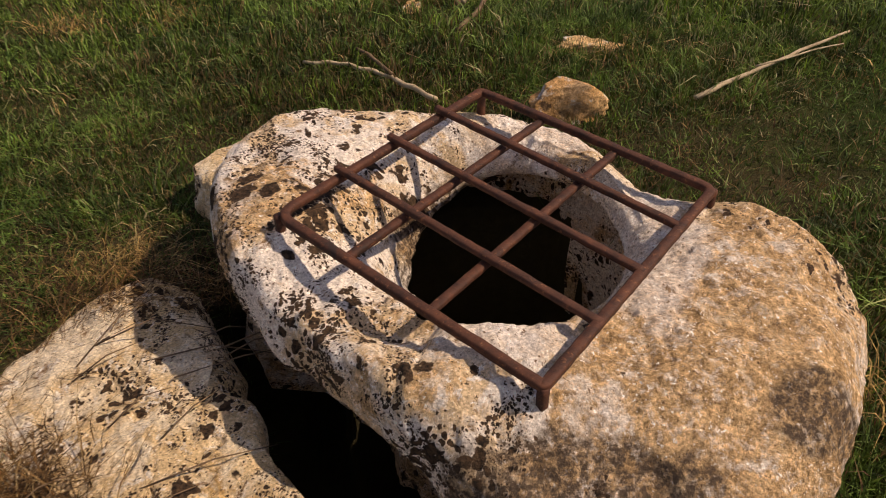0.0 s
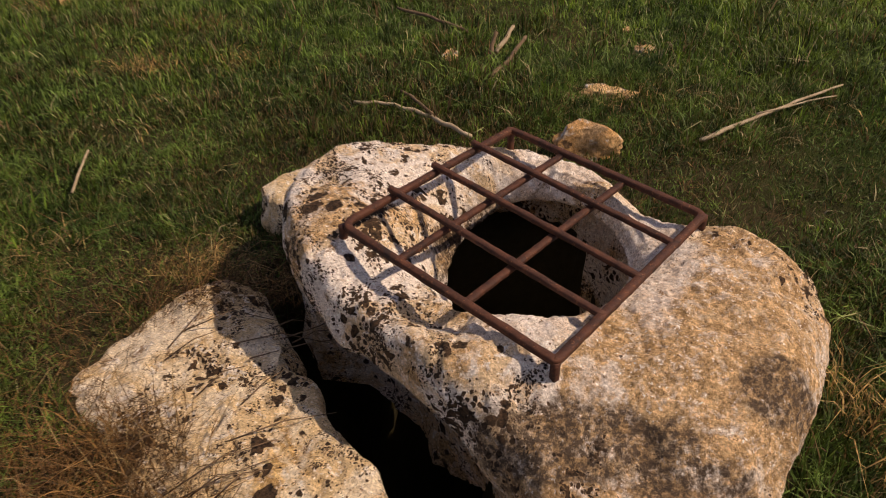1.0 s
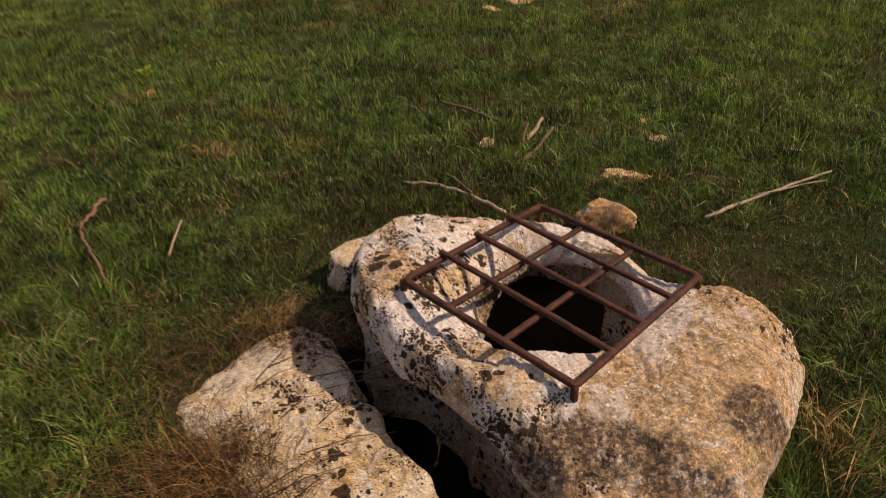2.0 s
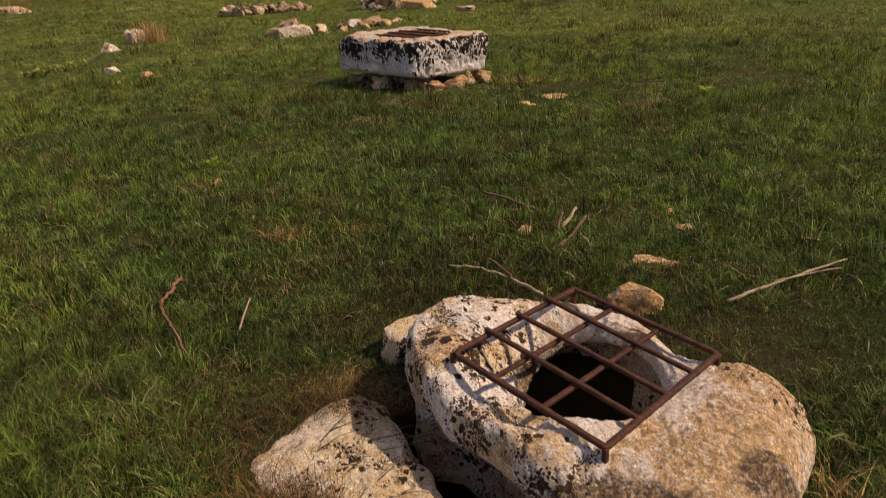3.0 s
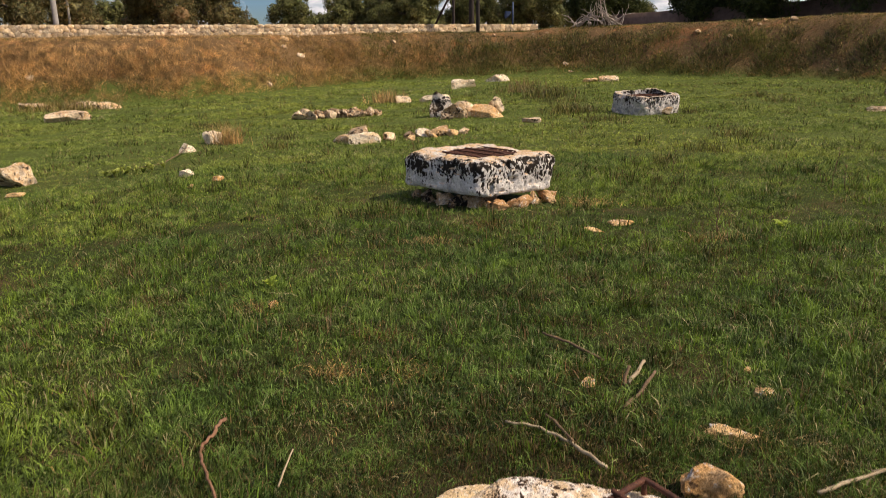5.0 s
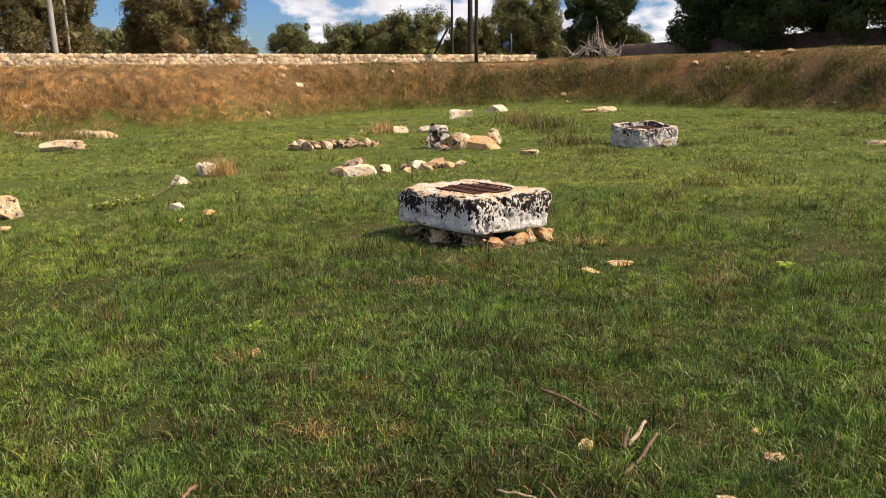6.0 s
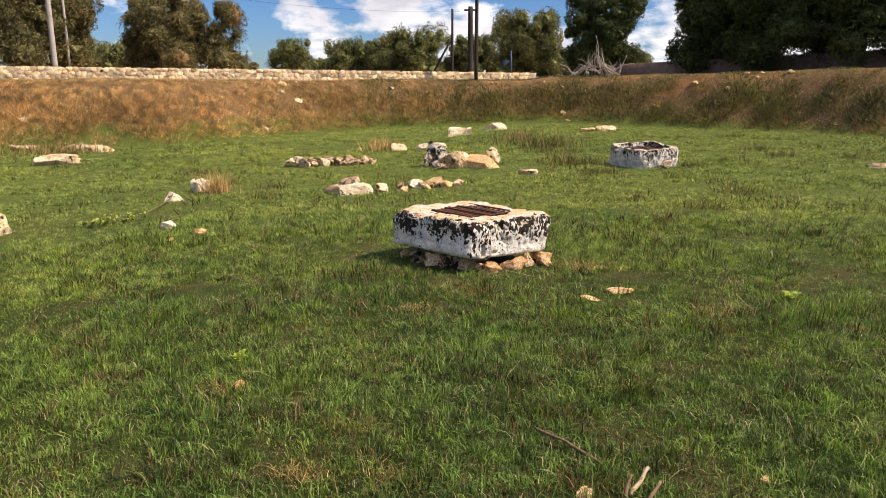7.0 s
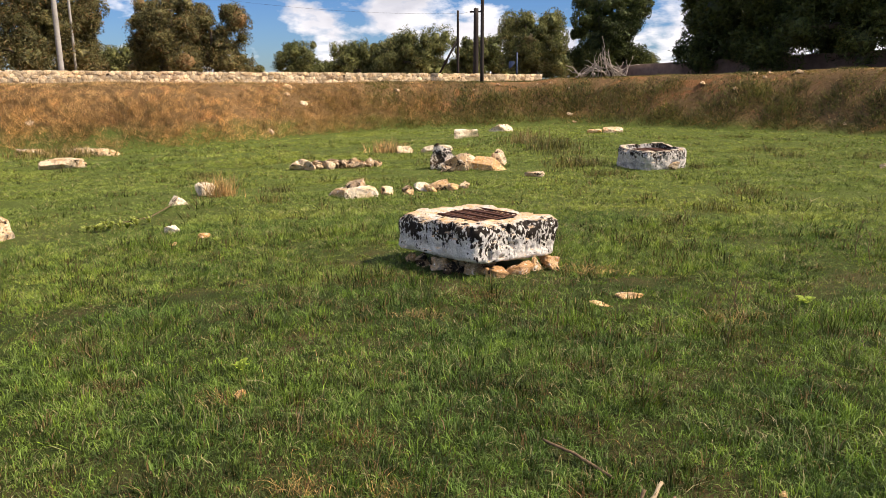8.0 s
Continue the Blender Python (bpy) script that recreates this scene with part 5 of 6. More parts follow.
# ---- trees ----
def leaf_cloud(name, lobes, count, size, material, seed, droop=0.0):
    """Leaf sprays scattered through uneven lobes: centre, radii. One flat diamond a spray, many sizes and turns."""
    rng = np.random.RandomState(seed)
    vol = np.array([l[1][0] * l[1][1] * l[1][2] for l in lobes]) ** 0.7
    which = rng.choice(len(lobes), count, p=vol / vol.sum())
    C = np.array([l[0] for l in lobes])[which]
    R = np.array([l[1] for l in lobes])[which]
    d = rng.normal(size=(count, 3))
    d /= np.linalg.norm(d, axis=1)[:, None]
    rad = rng.uniform(0.30, 1.0, count) ** 0.5
    P = C + d * R * rad[:, None]
    bumpy = fnoise(P[:, 0] * 1.1 + seed, P[:, 1] * 1.1, P[:, 2] * 1.1, 4, 0.6)
    P = P + d * R * 0.34 * bumpy[:, None]
    keep = (fnoise(P[:, 0] * 1.9, P[:, 1] * 1.9 + seed, P[:, 2] * 1.9, 3, 0.6) > -0.30) & (P[:, 2] > 0.15)
    P, d = P[keep], d[keep]
    n = len(P)
    a = rng.normal(size=(n, 3)) + d * 0.8
    a[:, 2] -= droop
    a /= np.linalg.norm(a, axis=1)[:, None]
    b = np.cross(a, rng.normal(size=(n, 3)))
    b /= np.linalg.norm(b, axis=1)[:, None] + 1e-9
    s = size * rng.uniform(0.55, 1.5, n)[:, None]
    V = np.stack([P - a * s + b * s * 0.30, P - a * s - b * s * 0.30, P + a * s * 1.2], 1).reshape(-1, 3)
    verts, faces, base = [V], [np.arange(3 * n)], 3 * n
    # the dense leafage inside each lobe, torn at its skin
    for k, (c, r) in enumerate(lobes):
        U, F = ico(3)
        q = np.array(c) + U * np.array(r) * (0.46 + 0.22 * fnoise(U[:, 0] * 2.6 + k + seed, U[:, 1] * 2.6, U[:, 2] * 2.6, 4, 0.7))[:, None]
        q[:, 2] = np.maximum(q[:, 2], 0.2)
        verts.append(q)
        faces.append(F.ravel() + base)
        base += len(q)
    flat = np.concatenate(faces)
    return mesh_arrays(name, np.concatenate(verts), flat, np.full(len(flat) // 3, 3), material)


def tree(angle, r, half, top, label, leaf, seed, count=9000, size=0.11, trunk=0.22, droop=0.0, name="olive_tree", lobes_n=20, low=0.16):
    """A spreading tree: half its width and the height of its top in metres, at a bearing and distance."""
    rng = random.Random(seed)
    x, y = px_place(angle, r)
    z = land1(x, y)
    base = new(name)
    base.location = (x, y, z - 0.1)
    tagged(base, label, "tree")
    H = top - z
    fork = H * rng.uniform(0.22, 0.32)
    part("trunk", tube_mesh("trunk", wobble((0, 0, -0.2), (rng.uniform(-0.2, 0.2), 0, fork), 6, trunk * 0.25, seed), [trunk * (1.5 - 0.75 * k / 6) for k in range(7)], M_BARK, 10, 0.15), base)
    lobes = []
    for k in range(lobes_n):
        a = 2 * math.pi * k / lobes_n + rng.uniform(-0.4, 0.4)
        d = half * rng.uniform(0.40, 0.78)
        h = H * (low + (0.78 - low) * ((k * 0.618) % 1.0))
        s = half * rng.uniform(0.22, 0.38)
        lobes.append(((d * math.cos(a), d * math.sin(a) * 0.8, h), (s, s, min(s * 0.9, H * 0.3))))
    for k in range(6):
        s = half * rng.uniform(0.18, 0.32)
        lobes.append((((k - 2.5) * half * 0.25 + rng.uniform(-0.3, 0.3), rng.uniform(-0.5, 0.5), H - s * rng.uniform(1.25, 1.7)), (s, s, s * 1.3)))
    lobes.append(((0, 0, H * 0.46), (half * 0.62, half * 0.55, H * 0.34)))
    for k, (c, s) in enumerate(lobes[:lobes_n:2] + lobes[lobes_n:lobes_n + 3]):
        part("limb", tube_mesh("limb", wobble((0, 0, fork * 0.9), (c[0] * 0.95, c[1] * 0.95, c[2] + s[2] * 0.2), 7, half * 0.05, seed * 7 + k), [trunk * 0.62 * (1 - 0.85 * i / 7) for i in range(8)], M_BARK, 7, 0.1), base)
    part("crown", leaf_cloud("crown", lobes, int(count * 4.6), size * 0.60, leaf, seed, droop), base)
    return base


OLIVE = "grey green olive tree behind the dry-stone wall"
RUSTY = "large olive tree with browning foliage behind the wall"
tree(-46.5, 40, 3.6, 8.6, RUSTY, M_LEAF_RUST, 401, 13000, 0.12, 0.3)
tree(-41.4, 42, 2.7, 7.4, RUSTY, M_LEAF_RUST, 402, 13000, 0.12, 0.3)
tree(-50.5, 38, 4.0, 8.6, RUSTY, M_LEAF_RUST, 403, 9000, 0.13, 0.3)
tree(-34.9, 41, 2.2, 6.3, RUSTY, M_LEAF_RUST, 404, 9000, 0.10, 0.26)
tree(-31.5, 42, 2.2, 6.0, RUSTY, M_LEAF_RUST, 405, 9000, 0.10, 0.26)
tree(-37.2, 52, 2.6, 4.2, OLIVE, M_LEAF_GREY, 406, 4000, 0.12)
tree(-25.7, 60, 1.9, 4.9, OLIVE, M_LEAF_GREY, 407, 6000, 0.10)
tree(-23.1, 64, 1.6, 3.6, OLIVE, M_LEAF_GREY, 408, 4000, 0.11)
tree(-21.6, 60, 1.9, 5.0, OLIVE, M_LEAF_GREY, 409, 6000, 0.10)
tree(-19.4, 60, 1.7, 4.8, OLIVE, M_LEAF_GREY, 410, 6000, 0.10)
tree(-16.6, 54, 2.6, 5.6, OLIVE, M_LEAF_GREY, 411, 10000, 0.10)
tree(-20.5, 62, 2.2, 4.6, OLIVE, M_LEAF_GREY, 421, 6000, 0.10)
tree(-18.4, 58, 2.0, 5.1, OLIVE, M_LEAF_GREY, 422, 7000, 0.10)
tree(-12.8, 55, 1.6, 5.0, OLIVE, M_LEAF_GREY, 412, 6000, 0.10)
tree(-11.0, 56, 1.7, 5.2, OLIVE, M_LEAF_GREY, 413, 6000, 0.10)
tree(-8.0, 50, 2.6, 6.3, "green olive tree behind the end of the wall", M_LEAF_GREY, 414, 16000, 0.10)
tree(-2.6, 44, 2.3, 6.7, "dense dark green tree behind the brush pile", M_LEAF_DARK, 415, 26000, 0.10)
tree(-0.3, 58, 1.4, 3.8, OLIVE, M_LEAF_GREY, 416, 4000, 0.10)
for _k, (_a, _r, _h, _t) in enumerate(((-24.3, 70, 1.7, 3.5), (-18.0, 66, 2.0, 3.9), (-14.6, 66, 2.0, 3.8), (-9.4, 62, 2.0, 3.9), (-5.6, 60, 2.0, 3.9), (-4.0, 58, 2.2, 4.2), (-1.2, 56, 1.8, 3.7), (-29.0, 60, 1.4, 3.0))):
    tree(_a, _r, _h, _t, "low grey green olive bush beyond the wall", M_LEAF_GREY, 440 + _k, 4500, 0.13, 0.12, lobes_n=9, low=0.10)
DARK = "large leafy tree over the plastered wall, backlit shade in its leaf colour"
tree(5.3, 40, 2.6, 6.6, DARK, M_LEAF_DARK, 417, 9000, 0.16, 0.25, name="fig_tree")
tree(9.2, 38, 3.6, 8.2, DARK, M_LEAF_DARK, 418, 13000, 0.14, 0.3, name="broadleaf_tree")
tree(14.2, 36, 3.8, 8.6, DARK, M_LEAF_DARK, 419, 13000, 0.14, 0.3, name="broadleaf_tree")
tree(20.0, 36, 4.0, 8.6, DARK, M_LEAF_DARK, 420, 9000, 0.15, 0.3, name="broadleaf_tree")


# ---- the pile of dead branches on the bank ----
def brush_pile(angle, r):
    x, y = px_place(angle, r)
    z = land1(x, y)
    base = new("brush_pile")
    base.location = (x, y, z)
    tagged(base, "pile of bleached dead branches on the crest of the bank", "brush pile")
    rng = random.Random(31)
    for k in range(46):
        if k < 26:  # leaning together into a peak
            sx = rng.uniform(-1.15, 1.15)
            start = (sx, rng.uniform(-0.4, 0.4), 0.0)
            end = (sx * rng.uniform(-0.1, 0.5) + rng.uniform(-0.15, 0.15), rng.uniform(-0.2, 0.2), (1.5 - 0.8 * abs(sx)) * rng.uniform(0.6, 1.05))
        else:
            start = (rng.uniform(-1.0, 1.0), rng.uniform(-0.4, 0.4), rng.uniform(0.0, 0.3))
            a = rng.uniform(0, 2 * math.pi)
            l = rng.uniform(0.4, 1.0)
            end = (start[0] + l * math.cos(a), start[1] + l * math.sin(a) * 0.4, rng.uniform(0.05, 0.75))
        if k == 0:
            start, end = (0.15, 0, 0.1), (-0.08, 0, 1.75)
        if k == 1:
            start, end = (0.9, 0, 0.1), (1.25, 0, 0.9)
        t = rng.uniform(0.02, 0.045)
        part("branch", tube_mesh("branch", wobble(start, end, 6, 0.07, 500 + k), [t * (1 - 0.7 * i / 6) for i in range(7)], M_DEADWOOD, 6, 0.1), base)


brush_pile(-3.0, 33.8)


def blue_pump(angle, r):
    x, y = px_place(angle, r)
    base = new("blue_pump")
    z = land1(x, y)
    base.location = (x, y, z)
    tagged(base, "faded blue metal pump on a post behind the wall", "pump")
    part("post", tube_mesh("post", [(0.12, 0, 0), (0.12, 0, 0.7), (0.12, 0, 1.45)], 0.04, M_BLUE, 8), base)
    part("housing", boulder_mesh("housing", (0.34, 0.3, 0.36), 601, M_BLUE, 3, square=5, rough=0.05), base, m=pose(-0.15, 0, 0.85))


blue_pump(-9.5, 38.5)


# ---- grass ----
def blades(name, x, y, height, width, lean, material, label, seed, z=None, kind="stuff", category="grass", out=None, slim=False):
    """Bent blades, each of one quad and a tip."""
    rng = np.random.RandomState(seed)
    n = len(x)
    if z is None:
        z = land(x, y)
    a = rng.uniform(0, 2 * np.pi, n)
    face = np.stack([np.cos(a), np.sin(a), np.zeros(n)], 1)
    b = rng.uniform(0, 2 * np.pi, n)
    bend = np.stack([np.cos(b), np.sin(b), np.zeros(n)], 1)
    if out is not None:
        bend = 0.6 * bend + 0.5 * np.stack([out[0], out[1], np.zeros(n)], 1)
    bend = bend * (lean * height * rng.uniform(0.3, 1.3, n))[:, None]
    root = np.stack([x, y, z - 0.006], 1)
    h = np.stack([np.zeros(n), np.zeros(n), height], 1)
    mid = root + h * 0.55 + bend * 0.35
    tip = root + h * (1 - 0.25 * np.clip(lean, 0, 1.5)[:, None]) + bend
    w = (face * width[:, None]) * 0.5
    if slim:
        V = np.stack([root - w, root + w, tip], 1).reshape(-1, 3)
        ob = new(name, mesh_arrays(name, V, np.arange(3 * n), np.full(n, 3), material))
        return tagged(ob, label, category, kind=kind)
    V = np.stack([root - w, root + w, mid + w * 0.8, mid - w * 0.8, tip], 1).reshape(-1, 3)
    i = np.arange(n)[:, None] * 5
    F = np.concatenate([i, i + 1, i + 2, i + 3, i + 3, i + 2, i + 4], 1).ravel()
    ob = new(name, mesh_arrays(name, V, F, np.tile([4, 3], n), material))
    return tagged(ob, label, category, kind=kind)


def on_stone(x, y):
    """True where a stone covers the ground."""
    th = np.arctan2(y - HOLE[1], x - HOLE[0])
    grid = np.linspace(-np.pi, np.pi, 420, endpoint=False)
    ro = outline(WELL_OUT, HOLE, grid)
    inside = np.hypot(x - HOLE[0], y - HOLE[1]) < np.interp(th, grid, ro) + 0.01
    rl = outline(LOW_OUT, LOW_MID, grid)
    inside |= np.hypot(x - LOW_MID[0], y - LOW_MID[1]) < np.interp(np.arctan2(y - LOW_MID[1], x - LOW_MID[0]), grid, rl) - 0.02
    inside |= seg_dist(x, y, -0.38, 1.18, 0.18, 0.30) < 0.12
    inside |= np.hypot((x + 0.47), (y - 1.69)) < 0.14
    for cx, cy, rr in ((-1.545, 6.885, 0.56), (0.23, 15.5, 0.72)):
        inside |= np.hypot(x - cx, y - cy) < rr
    return inside


def sow(n, r0, r1, a0, a1, seed, power=1.0):
    """Points in a fan round the origin, evenly over its area for power 1; denser near for more."""
    rng = np.random.RandomState(seed)
    u = rng.uniform(0, 1, n) ** power
    r = np.sqrt(r0 ** 2 + (r1 ** 2 - r0 ** 2) * u)
    a = np.radians(rng.uniform(a0, a1, n))
    return r * np.sin(a), r * np.cos(a)


def near_well(x, y):
    return np.exp(-((np.hypot(x - 0.05, y - 1.2) / 0.98) ** 4))


def worn(x, y):
    """1 where the turf is worn thin: round the ochre stones behind the wellhead and at the foot of the curb."""
    return np.clip(0.8 * bump_at(x, y, 0.50, 2.46, 0.24, 0.14) + 0.8 * bump_at(x, y, 0.10, 2.66, 0.20, 0.14) + 0.75 * bump_at(x, y, -1.5, 6.45, 1.0, 0.75) + 0.6 * bump_at(x, y, 0.36, 2.05, 0.22, 0.14)
                   + 0.4 * bump_at(x, y, -0.95, 1.15, 0.30, 0.30) + 0.6 * bump_at(x, y, -0.75, 0.62, 0.2, 0.2), 0, 1)


def tufts(name, n, per, r0, r1, seed, h0, w0, label, spread_, a0=-58, a1=40, material=M_GRASS, lean=(0.2, 1.0), fade=None, power=1.0, slim=False):
    """Grass in tufts: blades that lean out of a common root, tall and short tufts side by side."""
    x, y = sow(n, r0, r1, a0, a1, seed, power)
    rng = np.random.RandomState(seed + 1)
    lush = fnoise(x * 1.1, y * 1.1, 3.0, 4, 0.6)
    keep = (~on_stone(x, y)) & (bank_share(x, y) < 0.10 + 0.1 * rng.uniform(size=n)) & (rng.uniform(size=n) < 0.95 + 0.45 * lush)
    keep &= rng.uniform(size=n) > 0.75 * worn(x, y)
    if fade is not None:
        keep &= rng.uniform(size=n) < fade(x, y)
    x, y, lush = x[keep], y[keep], lush[keep]
    m = len(x)
    tall = h0 * (0.72 + 0.40 * np.clip(lush, -1, 1)) * rng.uniform(0.4, 1.8, m)
    x, y, tall = (np.repeat(v, per) for v in (x, y, tall))
    k = len(x)
    ox, oy = rng.normal(size=k) * spread_, rng.normal(size=k) * spread_
    x, y = x + ox, y + oy
    ok = ~on_stone(x, y)
    x, y, tall, ox, oy = x[ok], y[ok], tall[ok], ox[ok], oy[ok]
    k = len(x)
    blades(name, x, y, tall * rng.uniform(0.45, 1.2, k), w0 * rng.uniform(0.6, 1.4, k), rng.uniform(*lean, k), material, label, seed, out=(ox / spread_, oy / spread_), slim=slim)


# round the wellhead: short, half dry; then the green meadow
def off_well(x, y):
    return 1 - 0.75 * near_well(x, y)


tufts("scrubby_grass", 22000, 12, 0.25, 2.6, 11, 0.056, 0.0034, "short scrubby half-dry grass round the wellhead", 0.030, -75, 70, M_GRASS_NEAR, (0.25, 1.2), lambda x, y: 0.50 + 0.50 * near_well(x, y))
tufts("scrubby_grass", 9000, 11, 0.7, 2.7, 12, 0.080, 0.0042, "rough green and straw-coloured grass beside the wellhead", 0.035, 5, 72, M_GRASS, (0.4, 1.9), slim=True)
tufts("scrubby_grass", 5000, 10, 0.9, 2.4, 13, 0.075, 0.0040, "rough green and straw-coloured grass beside the wellhead", 0.035, -72, -20, M_GRASS, (0.4, 1.9), slim=True)
tufts("meadow_grass", 17500, 13, 0.9, 5.0, 21, 0.062, 0.0050, "green meadow grass", 0.028, -70, 55, M_GRASS, (0.35, 1.8), off_well)
tufts("meadow_grass", 19000, 14, 5.0, 10.0, 22, 0.072, 0.0080, "green meadow grass", 0.045, lean=(0.6, 2.2), slim=True)
tufts("meadow_grass", 8000, 14, 6.5, 10.5, 25, 0.072, 0.0090, "green meadow grass with sunlit brightness in its colour", 0.045, material=M_GRASS_FAR, lean=(0.6, 2.2), slim=True)
tufts("meadow_grass", 24000, 13, 10.0, 19.0, 23, 0.060, 0.016, "green meadow grass with sunlit brightness in its colour", 0.080, -54, 32, M_GRASS_FAR, (0.7, 2.6), slim=True)
tufts("meadow_grass", 15000, 12, 19.0, 31.0, 24, 0.065, 0.030, "green meadow grass with sunlit brightness in its colour", 0.12, -52, 30, M_GRASS_FAR, (0.7, 2.6), slim=True)

# taller dark tufts standing out of the sward, and dead thatch in its gaps
tufts("tall_tufts", 1700, 22, 2.2, 9.0, 26, 0.105, 0.0058, "taller dark green grass tufts", 0.040, -58, 40, M_GRASS_NEAR, (0.2, 1.3))
tufts("tall_tufts", 1200, 16, 9.0, 24.0, 27, 0.13, 0.014, "taller dark green grass tufts", 0.085, -54, 32, M_GRASS_NEAR, (0.2, 1.3), slim=True)
tufts("lush_tufts", 2300, 24, 1.8, 9.0, 38, 0.085, 0.0052, "bright green lush grass tufts", 0.050, -60, 42, M_GRASS_LUSH, (0.25, 1.3))
tufts("dead_thatch", 3600, 12, 1.2, 8.0, 28, 0.045, 0.0034, "dead brown thatch between the grass", 0.050, -62, 45, M_NEEDLE, (1.0, 3.2), lambda x, y: smooth(0.05, -0.5, fnoise(x * 1.1, y * 1.1, 3.0, 4, 0.6)))
tufts("dead_thatch", 2600, 12, 8.0, 24.0, 29, 0.05, 0.010, "dead brown thatch between the grass", 0.10, -54, 32, M_NEEDLE, (1.0, 3.0), lambda x, y: smooth(0.05, -0.5, fnoise(x * 1.1, y * 1.1, 3.0, 4, 0.6)), slim=True)
# the meadow behind the camera
tufts("meadow_grass", 5000, 9, 0.5, 6.0, 30, 0.06, 0.006, "green meadow grass", 0.035, 55, 290, M_GRASS, (0.2, 1.2), slim=True)

# fallen straw and dead stalks
x, y = sow(20000, 0.3, 2.8, -75, 70, 31, 0.8)
keep = (~on_stone(x, y)) & (np.random.RandomState(34).uniform(size=len(x)) < 0.25 + 0.75 * near_well(x, y))
x, y = x[keep], y[keep]
r_ = np.random.RandomState(32)
blades("straw_litter", x, y, 0.036 * r_.uniform(0.4, 1.8, len(x)), 0.0020 * r_.uniform(0.6, 1.4, len(x)), r_.uniform(0.6, 2.4, len(x)), M_NEEDLE, "fallen dry straw and dead stalks", 33)
x, y = sow(8000, 2.0, 12.0, -55, 35, 35, 1.2)
r_ = np.random.RandomState(36)
blades("dead_stalks", x, y, 0.050 * r_.uniform(0.3, 1.6, len(x)), 0.0032 * r_.uniform(0.6, 1.4, len(x)), r_.uniform(0.3, 1.8, len(x)), M_STRAW, "scattered dead stalks in the meadow", 37)


def bank_grass(name, n, per, a0, a1, seed, h0, w0, material, label, lo=0.02, thin=0.0, lean=(0.5, 2.6), spread_=0.12):
    """Tussocks on the slope, high and low side by side, shorter towards the crest."""
    rng = np.random.RandomState(seed)
    a = rng.uniform(a0, a1, n)
    r = np.interp(a, BANK_ANGLES, BANK_FOOT) + rng.uniform(-0.7, BANK_WIDTH + 1.4, n)
    x, y = r * np.sin(np.radians(a)), r * np.cos(np.radians(a))
    s = bank_share(x, y)
    patchy = fnoise(x * 1.1, y * 1.1, seed, 4, 0.62)
    keep = (s > lo + 0.12 * rng.uniform(size=n) ** 2) & (patchy > thin - 0.9)
    x, y, patchy, s = x[keep], y[keep], patchy[keep], s[keep]
    m = len(x)
    tall = h0 * (0.8 + 0.6 * np.clip(patchy, -1, 1)) * rng.uniform(0.35, 1.6, m) * (1 - 0.72 * smooth(0.55, 0.95, s)) * (0.55 + 0.45 * smooth(0.0, 0.2, s))
    x, y, tall = (np.repeat(v, per) for v in (x, y, tall))
    k = len(x)
    ox, oy = rng.normal(size=k) * spread_, rng.normal(size=k) * spread_
    blades(name, x + ox, y + oy, tall * rng.uniform(0.4, 1.2, k), w0 * rng.uniform(0.5, 1.5, k), rng.uniform(*lean, k), material, label, seed + 1, out=(ox / spread_, oy / spread_), slim=True)


bank_grass("dry_grass", 16000, 13, -56, -15, 41, 0.32, 0.012, M_DRY, "tall dry straw-coloured grass on the bank")
bank_grass("bank_scrub", 2500, 12, -54, -20, 42, 0.26, 0.020, M_SCRUB, "low mixed green and brown scrub on the bank", thin=0.95)
bank_grass("bank_scrub", 11000, 12, -26, 26, 43, 0.12, 0.030, M_SCRUB, "low mixed green and brown scrub on the bank", thin=0.25)
bank_grass("green_scrub", 5200, 22, -21, 24, 44, 0.26, 0.026, M_GREEN_SCRUB, "low green scrub on the bank", thin=0.72, lean=(0.5, 2.0), spread_=0.17)
bank_grass("dry_grass", 2600, 10, -22, 26, 45, 0.13, 0.016, M_DRY, "thin dry grass on the bank", thin=0.7)


# ---- straw and weeds by the stones ----
def stone_or_turf(x, y):
    """The low stone's top where it lies, the ground elsewhere."""
    return np.maximum(low_top(x, y), land(x, y))


def heap(name, cx, cy, sx, sy, n, h, w, lean, material, label, seed, base=None, category="dry grass", lie=None):
    rng = np.random.RandomState(seed)
    x, y = cx + rng.normal(size=n) * sx, cy + rng.normal(size=n) * sy
    z = land(x, y) if base is None else base(x, y)
    blades(name, x, y, h * rng.uniform(0.4, 1.4, n), w * rng.uniform(0.6, 1.4, n), rng.uniform(*lean, n), material, label, seed, z=z, category=category, out=None if lie is None else (np.full(n, lie[0]) + rng.normal(size=n) * 0.35, np.full(n, lie[1]) + rng.normal(size=n) * 0.35))


heap("straw_heap", -0.76, 1.19, 0.09, 0.05, 320, 0.070, 0.0017, (1.0, 3.2), M_NEEDLE, "heap of long dry straw over the edge of the low stone", 71, stone_or_turf, lie=(1.5, 0.9))
heap("straw_heap", -0.52, 1.28, 0.08, 0.04, 260, 0.07, 0.0016, (1.0, 3.0), M_NEEDLE, "dry straw caught between the stones", 72, stone_or_turf)
heap("straw_heap", -0.72, 0.60, 0.10, 0.10, 900, 0.09, 0.0020, (0.6, 2.4), M_NEEDLE, "tangle of dead brown grass beside the low stone", 73)
heap("dead_tuft", -0.66, 0.72, 0.06, 0.06, 420, 0.11, 0.0024, (0.4, 1.9), M_NEEDLE, "standing tangle of dead brown grass at the low stone", 715)
heap("dead_tuft", -0.55, 0.57, 0.06, 0.06, 420, 0.11, 0.0024, (0.4, 1.9), M_NEEDLE, "standing tangle of dead brown grass at the low stone", 716)
